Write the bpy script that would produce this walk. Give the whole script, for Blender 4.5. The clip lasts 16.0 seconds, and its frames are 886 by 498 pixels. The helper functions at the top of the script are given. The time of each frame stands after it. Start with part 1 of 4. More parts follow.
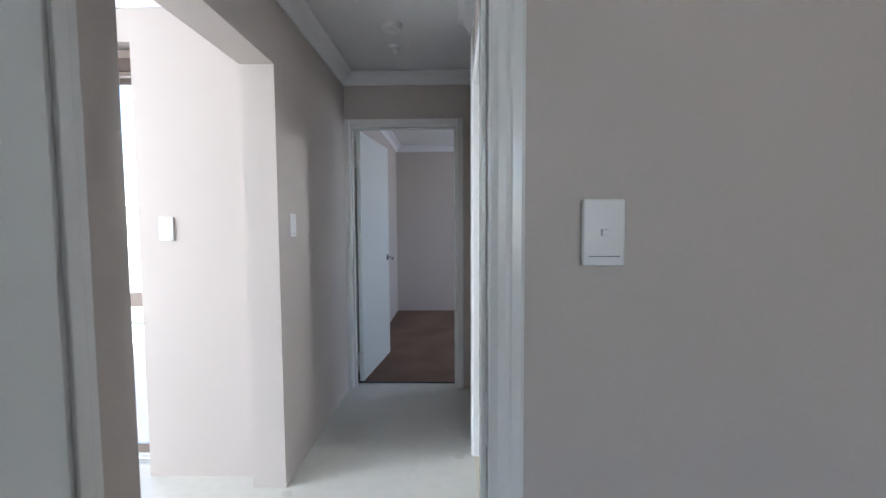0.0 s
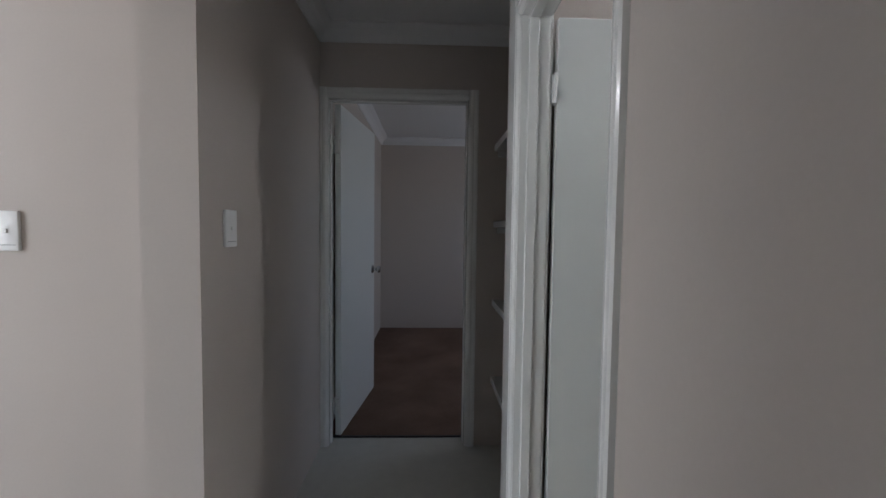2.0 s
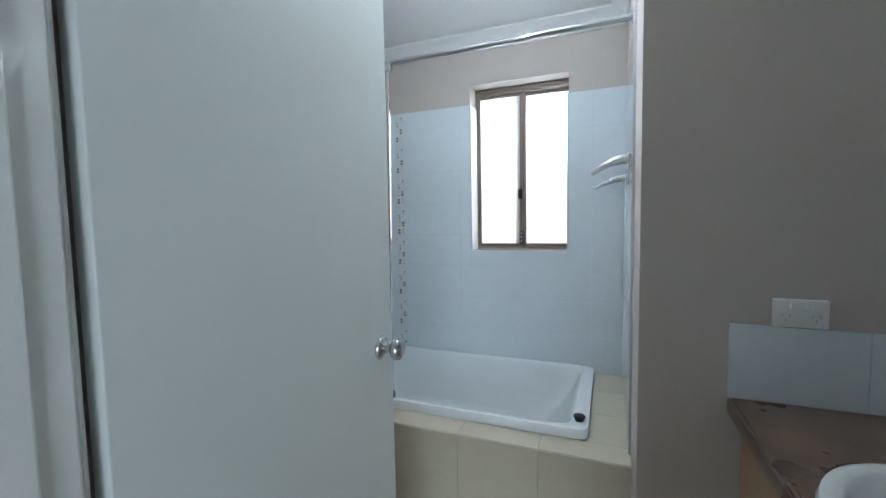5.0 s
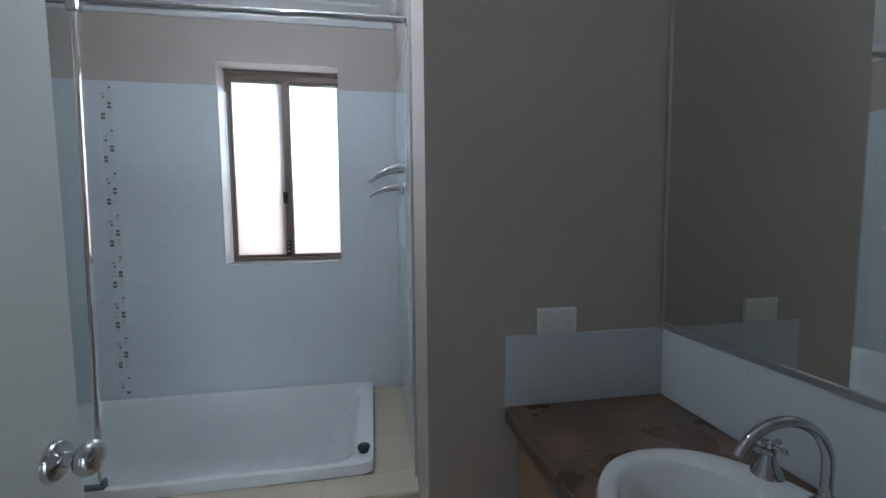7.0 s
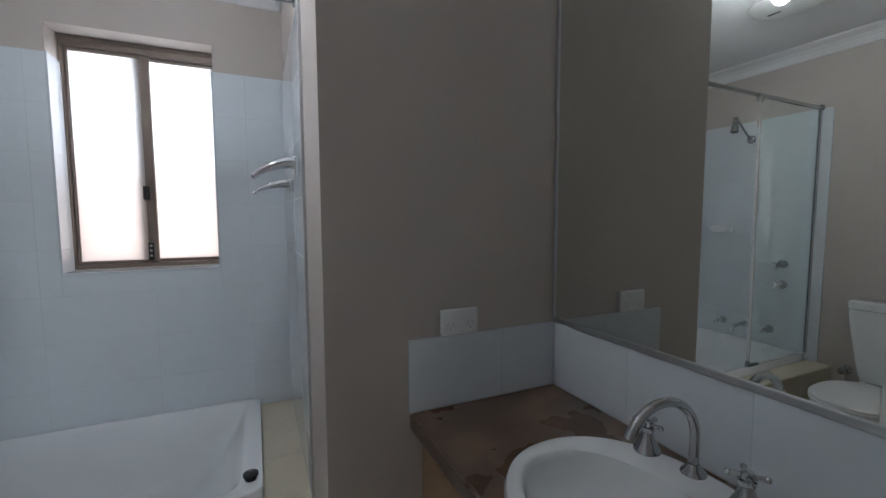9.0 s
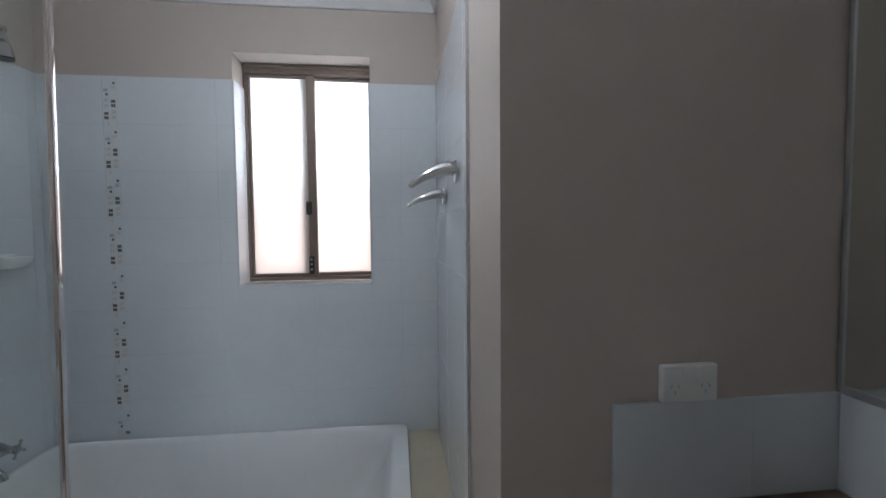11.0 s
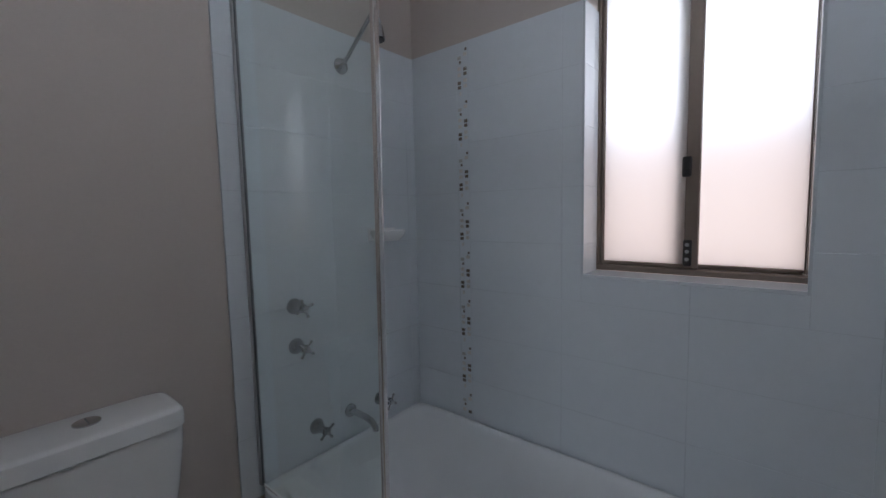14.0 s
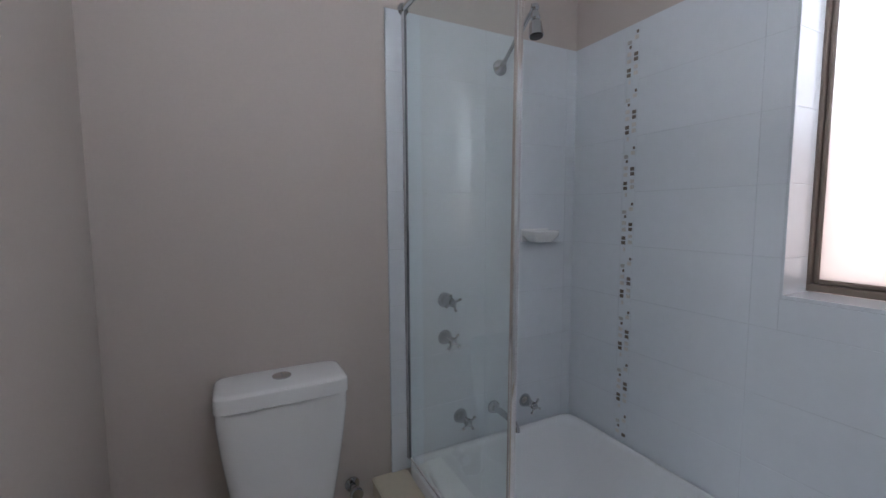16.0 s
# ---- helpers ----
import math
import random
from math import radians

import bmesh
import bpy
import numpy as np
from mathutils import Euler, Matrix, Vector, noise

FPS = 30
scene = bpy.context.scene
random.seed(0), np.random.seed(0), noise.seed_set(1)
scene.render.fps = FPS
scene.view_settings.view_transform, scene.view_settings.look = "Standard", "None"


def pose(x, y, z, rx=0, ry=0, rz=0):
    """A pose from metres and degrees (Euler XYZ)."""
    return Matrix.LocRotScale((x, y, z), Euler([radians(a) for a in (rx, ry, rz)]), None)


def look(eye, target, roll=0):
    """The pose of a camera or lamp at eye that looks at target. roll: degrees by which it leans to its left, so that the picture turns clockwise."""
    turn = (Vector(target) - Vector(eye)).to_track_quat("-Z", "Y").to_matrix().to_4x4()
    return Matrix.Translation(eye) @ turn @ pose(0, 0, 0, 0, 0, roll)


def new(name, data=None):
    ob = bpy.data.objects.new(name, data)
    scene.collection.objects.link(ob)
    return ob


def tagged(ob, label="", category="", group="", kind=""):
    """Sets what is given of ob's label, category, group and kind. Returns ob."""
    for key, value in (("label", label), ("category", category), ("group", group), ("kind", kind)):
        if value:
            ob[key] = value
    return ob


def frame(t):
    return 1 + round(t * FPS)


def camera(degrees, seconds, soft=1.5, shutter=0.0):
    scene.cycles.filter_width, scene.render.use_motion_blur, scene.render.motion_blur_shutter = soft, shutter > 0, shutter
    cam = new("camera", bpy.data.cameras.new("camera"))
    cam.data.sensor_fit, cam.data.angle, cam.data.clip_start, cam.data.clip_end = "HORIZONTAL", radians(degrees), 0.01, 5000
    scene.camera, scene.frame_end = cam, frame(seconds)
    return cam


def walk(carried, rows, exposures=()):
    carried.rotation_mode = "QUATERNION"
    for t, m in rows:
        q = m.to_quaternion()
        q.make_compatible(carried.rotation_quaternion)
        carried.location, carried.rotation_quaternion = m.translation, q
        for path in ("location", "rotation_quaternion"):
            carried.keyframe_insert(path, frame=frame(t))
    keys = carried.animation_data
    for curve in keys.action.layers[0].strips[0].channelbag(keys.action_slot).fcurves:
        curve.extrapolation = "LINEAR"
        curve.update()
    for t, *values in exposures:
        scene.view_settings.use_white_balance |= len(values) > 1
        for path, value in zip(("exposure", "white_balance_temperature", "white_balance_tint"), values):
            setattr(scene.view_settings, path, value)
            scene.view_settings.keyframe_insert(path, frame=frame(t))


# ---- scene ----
cam = camera(94.0, 16.0)
PATH = [
    (0, (1.36, 0.569, 1.297), (1.311, 2.564, 1.175), -0.3),
    (0.5, (1.314, 0.751, 1.279), (1.108, 2.735, 1.145), 0.1),
    (1, (1.294, 0.969, 1.298), (1.041, 2.951, 1.2), 1.3),
    (1.5, (1.248, 1.133, 1.289), (0.998, 3.11, 1.115), 2.2),
    (2, (1.169, 1.351, 1.302), (1.23, 3.348, 1.201), 0.7),
    (2.5, (1.097, 1.541, 1.311), (1.414, 3.511, 1.183), 0.2),
    (3, (1.113, 1.718, 1.298), (1.686, 3.631, 1.189), 0.3),
    (3.5, (1.155, 1.889, 1.338), (2.037, 3.679, 1.193), 0.7),
    (4, (1.219, 1.994, 1.339), (2.334, 3.646, 1.179), 1.1),
    (4.5, (1.28, 2.137, 1.343), (2.811, 3.416, 1.195), -0.4),
    (4.7, (1.289, 2.195, 1.336), (2.981, 3.251, 1.193), -0.8),
    (6.8, (1.511, 2.298, 1.38), (3.492, 2.068, 1.233), -0.1),
    (7, (1.529, 2.292, 1.382), (3.495, 1.959, 1.228), -0.5),
    (7.5, (1.551, 2.316, 1.388), (3.441, 1.67, 1.278), -0.7),
    (8, (1.578, 2.299, 1.39), (3.375, 1.433, 1.244), -0.3),
    (8.2, (1.58, 2.299, 1.383), (3.354, 1.388, 1.234), -0.2),
    (10.3, (1.658, 2.292, 1.381), (3.602, 1.851, 1.219), 0.7),
    (10.5, (1.706, 2.303, 1.373), (3.664, 1.926, 1.22), 0.9),
    (11, (1.887, 2.342, 1.387), (3.873, 2.123, 1.293), -0.5),
    (11.5, (2.019, 2.408, 1.399), (4.013, 2.335, 1.257), -1.0),
    (12, (2.159, 2.382, 1.382), (4.137, 2.636, 1.23), -1.0),
    (12.5, (2.264, 2.366, 1.376), (4.139, 3.042, 1.215), -0.2),
    (13, (2.325, 2.395, 1.382), (4.074, 3.345, 1.189), -0.0),
    (13.5, (2.384, 2.463, 1.368), (4.017, 3.607, 1.211), -0.5),
    (14, (2.425, 2.512, 1.365), (3.956, 3.788, 1.192), -1.2),
    (14.5, (2.463, 2.521, 1.368), (3.783, 4.01, 1.167), -0.2),
    (15, (2.486, 2.512, 1.37), (3.655, 4.122, 1.172), 0.3),
    (15.5, (2.494, 2.488, 1.377), (3.533, 4.188, 1.197), 0.0),
    (16, (2.49, 2.474, 1.374), (3.392, 4.251, 1.2), -0.3),
]
EXPOSURE = [(0.0, 2.65, 5500, 9), (0.5, 2.45, 5500, 9), (1.0, 2.2, 5700, 9), (1.5, 1.95, 5800, 10), (2.0, 1.25, 5800, 10), (2.5, 1.3, 5700, 8), (3.0, 1.65, 5550, 6), (3.5, 1.87, 5450, 5), (4.0, 1.95, 5250, 1), (4.7, 1.7, 5200, 1), (7.0, 0.83, 5250, 6), (8.2, 0.82, 5450, 8), (10.5, 0.8, 5700, 10), (11.5, 0.65, 5550, 9), (12.5, 0.2, 5550, 10), (13.5, 0.23, 5550, 11), (14.5, 0.15, 5600, 13), (15.0, 0.35, 5550, 13), (15.5, 0.6, 5600, 13), (16.0, 0.87, 5650, 14)]
walk(cam, [(t, look(eye, target, roll)) for t, eye, target, roll in PATH], EXPOSURE)

# world, sun, lamps
world = bpy.data.worlds.new("sky")
scene.world = world
world.use_nodes = True
wn = world.node_tree.nodes
sky = wn.new("ShaderNodeTexSky")
sky.sky_type = "NISHITA"
sky.sun_disc = False
sky.sun_elevation = radians(48)
sky.sun_rotation = radians(205)
sky.air_density, sky.dust_density = 1.0, 2.0
world.node_tree.links.new(sky.outputs[0], wn["Background"].inputs[0])
wn["Background"].inputs[1].default_value = 0.15


def sun_lamp():
    data = bpy.data.lights.new("sun", "SUN")
    data.energy, data.angle, data.color = 5.0, radians(0.5), (1.0, 0.95, 0.88)
    ob = new("sun", data)
    ob.matrix_world = look((0, 0, 12), (-3.0, 6.5, 0))
    return ob


sun_lamp()


def area_lamp(name, m, w, h, watts, colour):
    data = bpy.data.lights.new(name, "AREA")
    data.shape, data.size, data.size_y, data.energy, data.color = "RECTANGLE", w, h, watts, colour
    ob = new(name, data)
    ob.matrix_world = m
    return ob


# ---- materials ----
def material(name, colour, rough=0.5, metal=0.0, vary=0.06, grain=40.0, bump=0.05, patch=2.0, spec=0.5, coat=0.0):
    """A surface with broad patches and fine grain in colour, gloss and relief."""
    mat = bpy.data.materials.new(name)
    mat.use_nodes = True
    nt = mat.node_tree
    n, l = nt.nodes, nt.links
    b = n["Principled BSDF"]
    b.inputs["Roughness"].default_value = rough
    b.inputs["Metallic"].default_value = metal
    b.inputs["Specular IOR Level"].default_value = spec
    b.inputs["Coat Weight"].default_value = coat
    co = n.new("ShaderNodeTexCoord")
    geo = n.new("ShaderNodeNewGeometry")
    fine, wide = n.new("ShaderNodeTexNoise"), n.new("ShaderNodeTexNoise")
    for node, scale, detail in ((fine, grain, 4.0), (wide, patch, 3.0)):
        node.inputs["Scale"].default_value, node.inputs["Detail"].default_value = scale, detail
        l.new(geo.outputs["Position"], node.inputs["Vector"])
    add = n.new("ShaderNodeMath")
    add.operation = "ADD"
    l.new(fine.outputs["Fac"], add.inputs[0])
    l.new(wide.outputs["Fac"], add.inputs[1])
    ramp = n.new("ShaderNodeMapRange")
    ramp.inputs["From Min"].default_value, ramp.inputs["From Max"].default_value = 0.5, 1.5
    ramp.interpolation_type = "SMOOTHSTEP"
    ramp.inputs["To Min"].default_value, ramp.inputs["To Max"].default_value = 1 - vary, 1 + vary
    l.new(add.outputs[0], ramp.inputs["Value"])
    mul = n.new("ShaderNodeVectorMath")
    mul.operation = "SCALE"
    mul.inputs[0].default_value = colour
    l.new(ramp.outputs[0], mul.inputs["Scale"])
    l.new(mul.outputs[0], b.inputs["Base Color"])
    r2 = n.new("ShaderNodeMapRange")
    r2.inputs["From Min"].default_value, r2.inputs["From Max"].default_value = 0.15, 0.85
    r2.inputs["To Min"].default_value, r2.inputs["To Max"].default_value = max(0.0, rough * 0.85), min(1.0, rough * 1.15)
    l.new(wide.outputs["Fac"], r2.inputs["Value"])
    l.new(r2.outputs[0], b.inputs["Roughness"])
    if bump > 0:
        bp = n.new("ShaderNodeBump")
        bp.inputs["Strength"].default_value, bp.inputs["Distance"].default_value = bump, 0.004
        l.new(fine.outputs["Fac"], bp.inputs["Height"])
        l.new(bp.outputs[0], b.inputs["Normal"])
    return mat


def carpet_material():
    mat = material("brown_carpet", (0.165, 0.108, 0.082), 0.95, vary=0.38, grain=130, bump=0.9, patch=2.4, spec=0.1)
    return mat


def stone_laminate():
    """Mottled brown stone-look laminate."""
    mat = material("stone_laminate", (0.12, 0.085, 0.06), 0.28, vary=0.1, grain=90, bump=0.01, patch=5.0)
    nt = mat.node_tree
    n, l = nt.nodes, nt.links
    geo = n.new("ShaderNodeNewGeometry")
    a = n.new("ShaderNodeTexNoise")
    a.inputs["Scale"].default_value, a.inputs["Detail"].default_value, a.inputs["Distortion"].default_value = 6.0, 3.0, 0.2
    l.new(geo.outputs["Position"], a.inputs["Vector"])
    ramp = n.new("ShaderNodeValToRGB")
    e = ramp.color_ramp.elements
    e[0].position, e[0].color = 0.27, (0.085, 0.056, 0.040, 1)
    e[1].position, e[1].color = 0.74, (0.215, 0.142, 0.088, 1)
    mid = ramp.color_ramp.elements.new(0.5)
    mid.color = (0.125, 0.080, 0.054, 1)
    l.new(a.outputs["Fac"], ramp.inputs[0])
    l.new(ramp.outputs[0], n["Principled BSDF"].inputs["Base Color"])
    return mat


def glass_material(name, tint, rough=0.0):
    mat = bpy.data.materials.new(name)
    mat.use_nodes = True
    b = mat.node_tree.nodes["Principled BSDF"]
    b.inputs["Base Color"].default_value = (*tint, 1)
    b.inputs["Transmission Weight"].default_value = 1.0
    b.inputs["Roughness"].default_value = rough
    b.inputs["IOR"].default_value = 1.45
    return mat


def frosted_material():
    """Patterned privacy glass: scatters the daylight behind it."""
    mat = bpy.data.materials.new("frosted_glass")
    mat.use_nodes = True
    nt = mat.node_tree
    n, l = nt.nodes, nt.links
    n.remove(n["Principled BSDF"])
    tr, gl, mix = n.new("ShaderNodeBsdfTranslucent"), n.new("ShaderNodeBsdfGlossy"), n.new("ShaderNodeMixShader")
    tr.inputs[0].default_value = (0.82, 0.80, 0.78, 1)
    gl.inputs["Roughness"].default_value = 0.25
    noise_node, geo, bp = n.new("ShaderNodeTexNoise"), n.new("ShaderNodeNewGeometry"), n.new("ShaderNodeBump")
    noise_node.inputs["Scale"].default_value = 55
    l.new(geo.outputs["Position"], noise_node.inputs["Vector"])
    l.new(noise_node.outputs["Fac"], bp.inputs["Height"])
    bp.inputs["Strength"].default_value, bp.inputs["Distance"].default_value = 0.4, 0.003
    l.new(bp.outputs[0], gl.inputs["Normal"])
    mix.inputs[0].default_value = 0.05
    l.new(tr.outputs[0], mix.inputs[1])
    l.new(gl.outputs[0], mix.inputs[2])
    l.new(mix.outputs[0], n["Material Output"].inputs[0])
    return mat


def emitter(name, colour, strength):
    mat = bpy.data.materials.new(name)
    mat.use_nodes = True
    b = mat.node_tree.nodes["Principled BSDF"]
    b.inputs["Base Color"].default_value = (0.9, 0.9, 0.9, 1)
    b.inputs["Emission Color"].default_value = (*colour, 1)
    b.inputs["Emission Strength"].default_value = strength
    return mat


M_WALL = material("beige_wall_paint", (0.525, 0.472, 0.43), 0.6, vary=0.02, grain=120, bump=0.05, patch=1.2, spec=0.35)
M_CEIL = material("white_ceiling_paint", (0.75, 0.75, 0.75), 0.8, vary=0.015, grain=90, bump=0.06, spec=0.3)
M_TRIM = material("white_gloss_paint", (0.76, 0.76, 0.74), 0.16, vary=0.02, grain=60, bump=0.03, patch=4)
M_DOOR = material("white_door_paint", (0.72, 0.74, 0.72), 0.3, vary=0.008, grain=70, bump=0.03, patch=0.8)
M_TILE = material("white_glazed_tile", (0.69, 0.733, 0.768), 0.045, vary=0.02, grain=30, bump=0.012, patch=3, coat=0.2)
M_GROUT = material("pale_grout", (0.56, 0.60, 0.63), 0.8, vary=0.08, grain=200, bump=0.1)
M_HGROUT = material("cream_grout", (0.58, 0.53, 0.42), 0.7, vary=0.06, grain=200, bump=0.08)
M_SLOT = material("slot_grey", (0.42, 0.42, 0.41), 0.5, vary=0.04, grain=60, bump=0.0)
M_FLOORT = material("cream_floor_tile", (0.62, 0.57, 0.46), 0.22, vary=0.04, grain=25, bump=0.02, patch=3)
M_HOB = material("cream_hob_tile", (0.63, 0.57, 0.44), 0.25, vary=0.04, grain=25, bump=0.02, patch=3)
M_HALLF = material("pale_vinyl_floor", (0.55, 0.54, 0.49), 0.3, vary=0.06, grain=18, bump=0.02, patch=3)
M_CARPET = carpet_material()
M_BATH = material("white_bath_enamel", (0.84, 0.86, 0.87), 0.1, vary=0.008, grain=12, bump=0.0, coat=0.3)
M_CERAM = material("white_ceramic", (0.84, 0.85, 0.85), 0.08, vary=0.008, grain=12, bump=0.0, coat=0.4)
M_PLAST = material("white_plastic", (0.80, 0.80, 0.79), 0.3, vary=0.01, grain=50, bump=0.01)
M_CHROME = material("chrome", (0.57, 0.575, 0.585), 0.05, 1.0, vary=0.02, grain=40, bump=0.0)
M_ALU = material("bronze_aluminium", (0.20, 0.16, 0.13), 0.4, 0.35, vary=0.06, grain=60, bump=0.02)
M_SILVER = material("satin_aluminium", (0.55, 0.56, 0.57), 0.3, 0.9, vary=0.04, grain=60, bump=0.01)
M_BLACK = material("black_plastic", (0.012, 0.012, 0.013), 0.4, vary=0.1, grain=60, bump=0.01)
M_GREY = material("grey_silicone", (0.16, 0.17, 0.18), 0.5, vary=0.1, grain=60, bump=0.02)
M_MOS_B = material("bronze_mosaic", (0.20, 0.17, 0.145), 0.25, vary=0.3, grain=300, bump=0.05)
M_MOS_C = material("cream_mosaic", (0.68, 0.655, 0.62), 0.2, vary=0.12, grain=300, bump=0.03)
M_MOS_G = material("grey_mosaic", (0.52, 0.52, 0.50), 0.2, vary=0.2, grain=300, bump=0.05)
M_STONE = stone_laminate()
M_VAN = material("oak_laminate", (0.36, 0.24, 0.14), 0.4, vary=0.12, grain=35, bump=0.03)
M_EDGE = material("polished_aluminium_edge", (0.80, 0.78, 0.77), 0.07, 0.9, vary=0.02, grain=30, bump=0.0)
M_GLASS = glass_material("clear_glass", (0.91, 0.968, 0.948))
M_PANE = glass_material("window_glass", (0.98, 0.99, 0.99))
M_FROST = frosted_material()
M_MIRROR = material("mirror_silver", (0.74, 0.76, 0.72), 0.005, 1.0, vary=0.0, bump=0.0)
M_FENCE = material("cream_steel_fence", (0.72, 0.70, 0.64), 0.5, vary=0.04, grain=30, bump=0.02)
M_PAVE = material("pale_concrete", (0.52, 0.50, 0.46), 0.85, vary=0.12, grain=60, bump=0.15)
M_BRICKS = material("cream_render", (0.55, 0.48, 0.40), 0.85, vary=0.1, grain=60, bump=0.15)
M_DOME = emitter("dome_glow", (1.0, 0.95, 0.92), 31.0)
M_BLIND = material("brown_blind", (0.14, 0.10, 0.07), 0.5, vary=0.12, grain=60, bump=0.05)


# ---- building blocks ----
def box(bm, x0, x1, y0, y1, z0, z1, bevel=0.0, seg=1):
    r = bmesh.ops.create_cube(bm, size=1.0)
    vs = r["verts"]
    bmesh.ops.scale(bm, vec=(x1 - x0, y1 - y0, z1 - z0), verts=vs)
    bmesh.ops.translate(bm, vec=((x0 + x1) / 2, (y0 + y1) / 2, (z0 + z1) / 2), verts=vs)
    if bevel > 0:
        edges = list({e for v in vs for e in v.link_edges})
        bmesh.ops.bevel(bm, geom=edges, offset=bevel, segments=seg, profile=0.5, affect="EDGES")
    return bm


def boxes(*rows, bevel=0.0, seg=1):
    bm = bmesh.new()
    for r in rows:
        box(bm, *r, bevel=bevel, seg=seg)
    return bm


def turn_to(direction):
    return Vector(direction).to_track_quat("Z", "Y").to_matrix().to_4x4()


def rod(bm, a, b, r, seg=16, r2=None):
    """A straight round bar from a to b."""
    a, b = Vector(a), Vector(b)
    d = b - a
    m = Matrix.Translation((a + b) / 2) @ turn_to(d)
    bmesh.ops.create_cone(bm, cap_ends=True, cap_tris=False, segments=seg, radius1=r, radius2=r if r2 is None else r2, depth=d.length, matrix=m)
    return bm


def ball(bm, c, r, scale=(1, 1, 1), u=20, v=12):
    bmesh.ops.create_uvsphere(bm, u_segments=u, v_segments=v, radius=r, matrix=Matrix.Translation(c) @ Matrix.Diagonal((*scale, 1)))
    return bm


def lathe(bm, profile, origin, axis=(0, 0, 1), seg=28):
    """Turns a profile of (radius, height) about an axis at origin."""
    m = Matrix.Translation(origin) @ turn_to(axis)
    rings = []
    for r, h in profile:
        ring = [bm.verts.new(m @ Vector((r * math.cos(2 * math.pi * i / seg), r * math.sin(2 * math.pi * i / seg), h))) for i in range(seg)]
        rings.append(ring)
    for a, b in zip(rings, rings[1:]):
        for i in range(seg):
            bm.faces.new((a[i], a[(i + 1) % seg], b[(i + 1) % seg], b[i]))
    for ring, flip in ((rings[0], True), (rings[-1], False)):
        bm.faces.new(list(reversed(ring)) if flip else ring)
    return bm


def pipe(bm, pts, r, seg=14):
    """A bent round tube along points."""
    pts = [Vector(p) for p in pts]
    rings = []
    side = None
    for i, p in enumerate(pts):
        d = (pts[min(i + 1, len(pts) - 1)] - pts[max(i - 1, 0)]).normalized()
        rad = r[i] if isinstance(r, (list, tuple)) else r
        if side is None:
            side = d.cross(Vector((0, 0, 1)) if abs(d.z) < 0.9 else Vector((1, 0, 0)))
        side = (side - d * side.dot(d)).normalized()
        other = side.cross(d).normalized()
        rings.append([bm.verts.new(p + rad * (math.cos(2 * math.pi * k / seg) * side + math.sin(2 * math.pi * k / seg) * other)) for k in range(seg)])
    for a, b in zip(rings, rings[1:]):
        for k in range(seg):
            bm.faces.new((a[k], a[(k + 1) % seg], b[(k + 1) % seg], b[k]))
    bm.faces.new(list(reversed(rings[0])))
    bm.faces.new(rings[-1])
    return bm


def extrude_profile(bm, profile, path_a, path_b, out, up=(0, 0, 1)):
    """A straight moulding from a to b; profile points are (outward, upward)."""
    a, b, o, u = Vector(path_a), Vector(path_b), Vector(out), Vector(up)
    ra = [bm.verts.new(a + o * p + u * q) for p, q in profile]
    rb = [bm.verts.new(b + o * p + u * q) for p, q in profile]
    n = len(profile)
    for i in range(n):
        bm.faces.new((ra[i], ra[(i + 1) % n], rb[(i + 1) % n], rb[i]))
    bm.faces.new(list(reversed(ra)))
    bm.faces.new(rb)
    return bm


def finish(name, bm, mat, smooth=False, m=None):
    bmesh.ops.recalc_face_normals(bm, faces=bm.faces)
    me = bpy.data.meshes.new(name)
    if m is not None:
        bm.transform(m)
    bm.to_mesh(me)
    bm.free()
    me.materials.append(mat)
    if smooth:
        for p in me.polygons:
            p.use_smooth = True
        me.set_sharp_from_angle(angle=radians(38))
    return me


def part(name, bm, mat, parent, label="", smooth=False):
    ob = new(name, finish(name, bm, mat, smooth))
    ob.parent = parent
    if label:
        tagged(ob, label=label)
    return ob


def structure(name, bm, mat, label, category, smooth=False):
    return tagged(new(name, finish(name, bm, mat, smooth)), label, category, kind="structure")


def thing(name, label, category, at=(0, 0, 0), group=""):
    ob = new(name)
    ob.location = at
    ob.empty_display_size = 0.1
    return tagged(ob, label, category, group)


# ---- plan ----
HX0, HX1 = 0.532, 1.475         # hall, left and right face
BX0 = 1.575                     # bathroom side of the hall wall
HALL_TOP, BATH_TOP, BED_TOP = 2.43, 2.46, 2.43
ROOM_Y, ROOM_Y2 = 1.27, 1.37    # wall of the first room
OPEN_Y, NIB_Y = 1.60, 2.512     # wide opening in the hall wall
HXL = 0.37                      # living room side of the hall wall
LIV_Y = 2.60                    # living room wall
END_Y, END_Y2 = 3.765, 3.865    # wall with the bedroom door
BED_Y = 6.665
MIR_Y = 1.418                   # mirror wall
VAN_X = 2.646                   # short wall beside the vanity
NIBB_Y = 2.15                   # foot wall of the bath
WIN_X = 3.825                   # window wall
TOI_Y = 3.84                    # toilet wall
LIN_X = 2.16                    # back of the linen recess, bathroom side
LIN_Y = 2.90                    # side of the linen recess, bathroom side
LIN_Y2 = 2.957
DOOR_H = 2.035

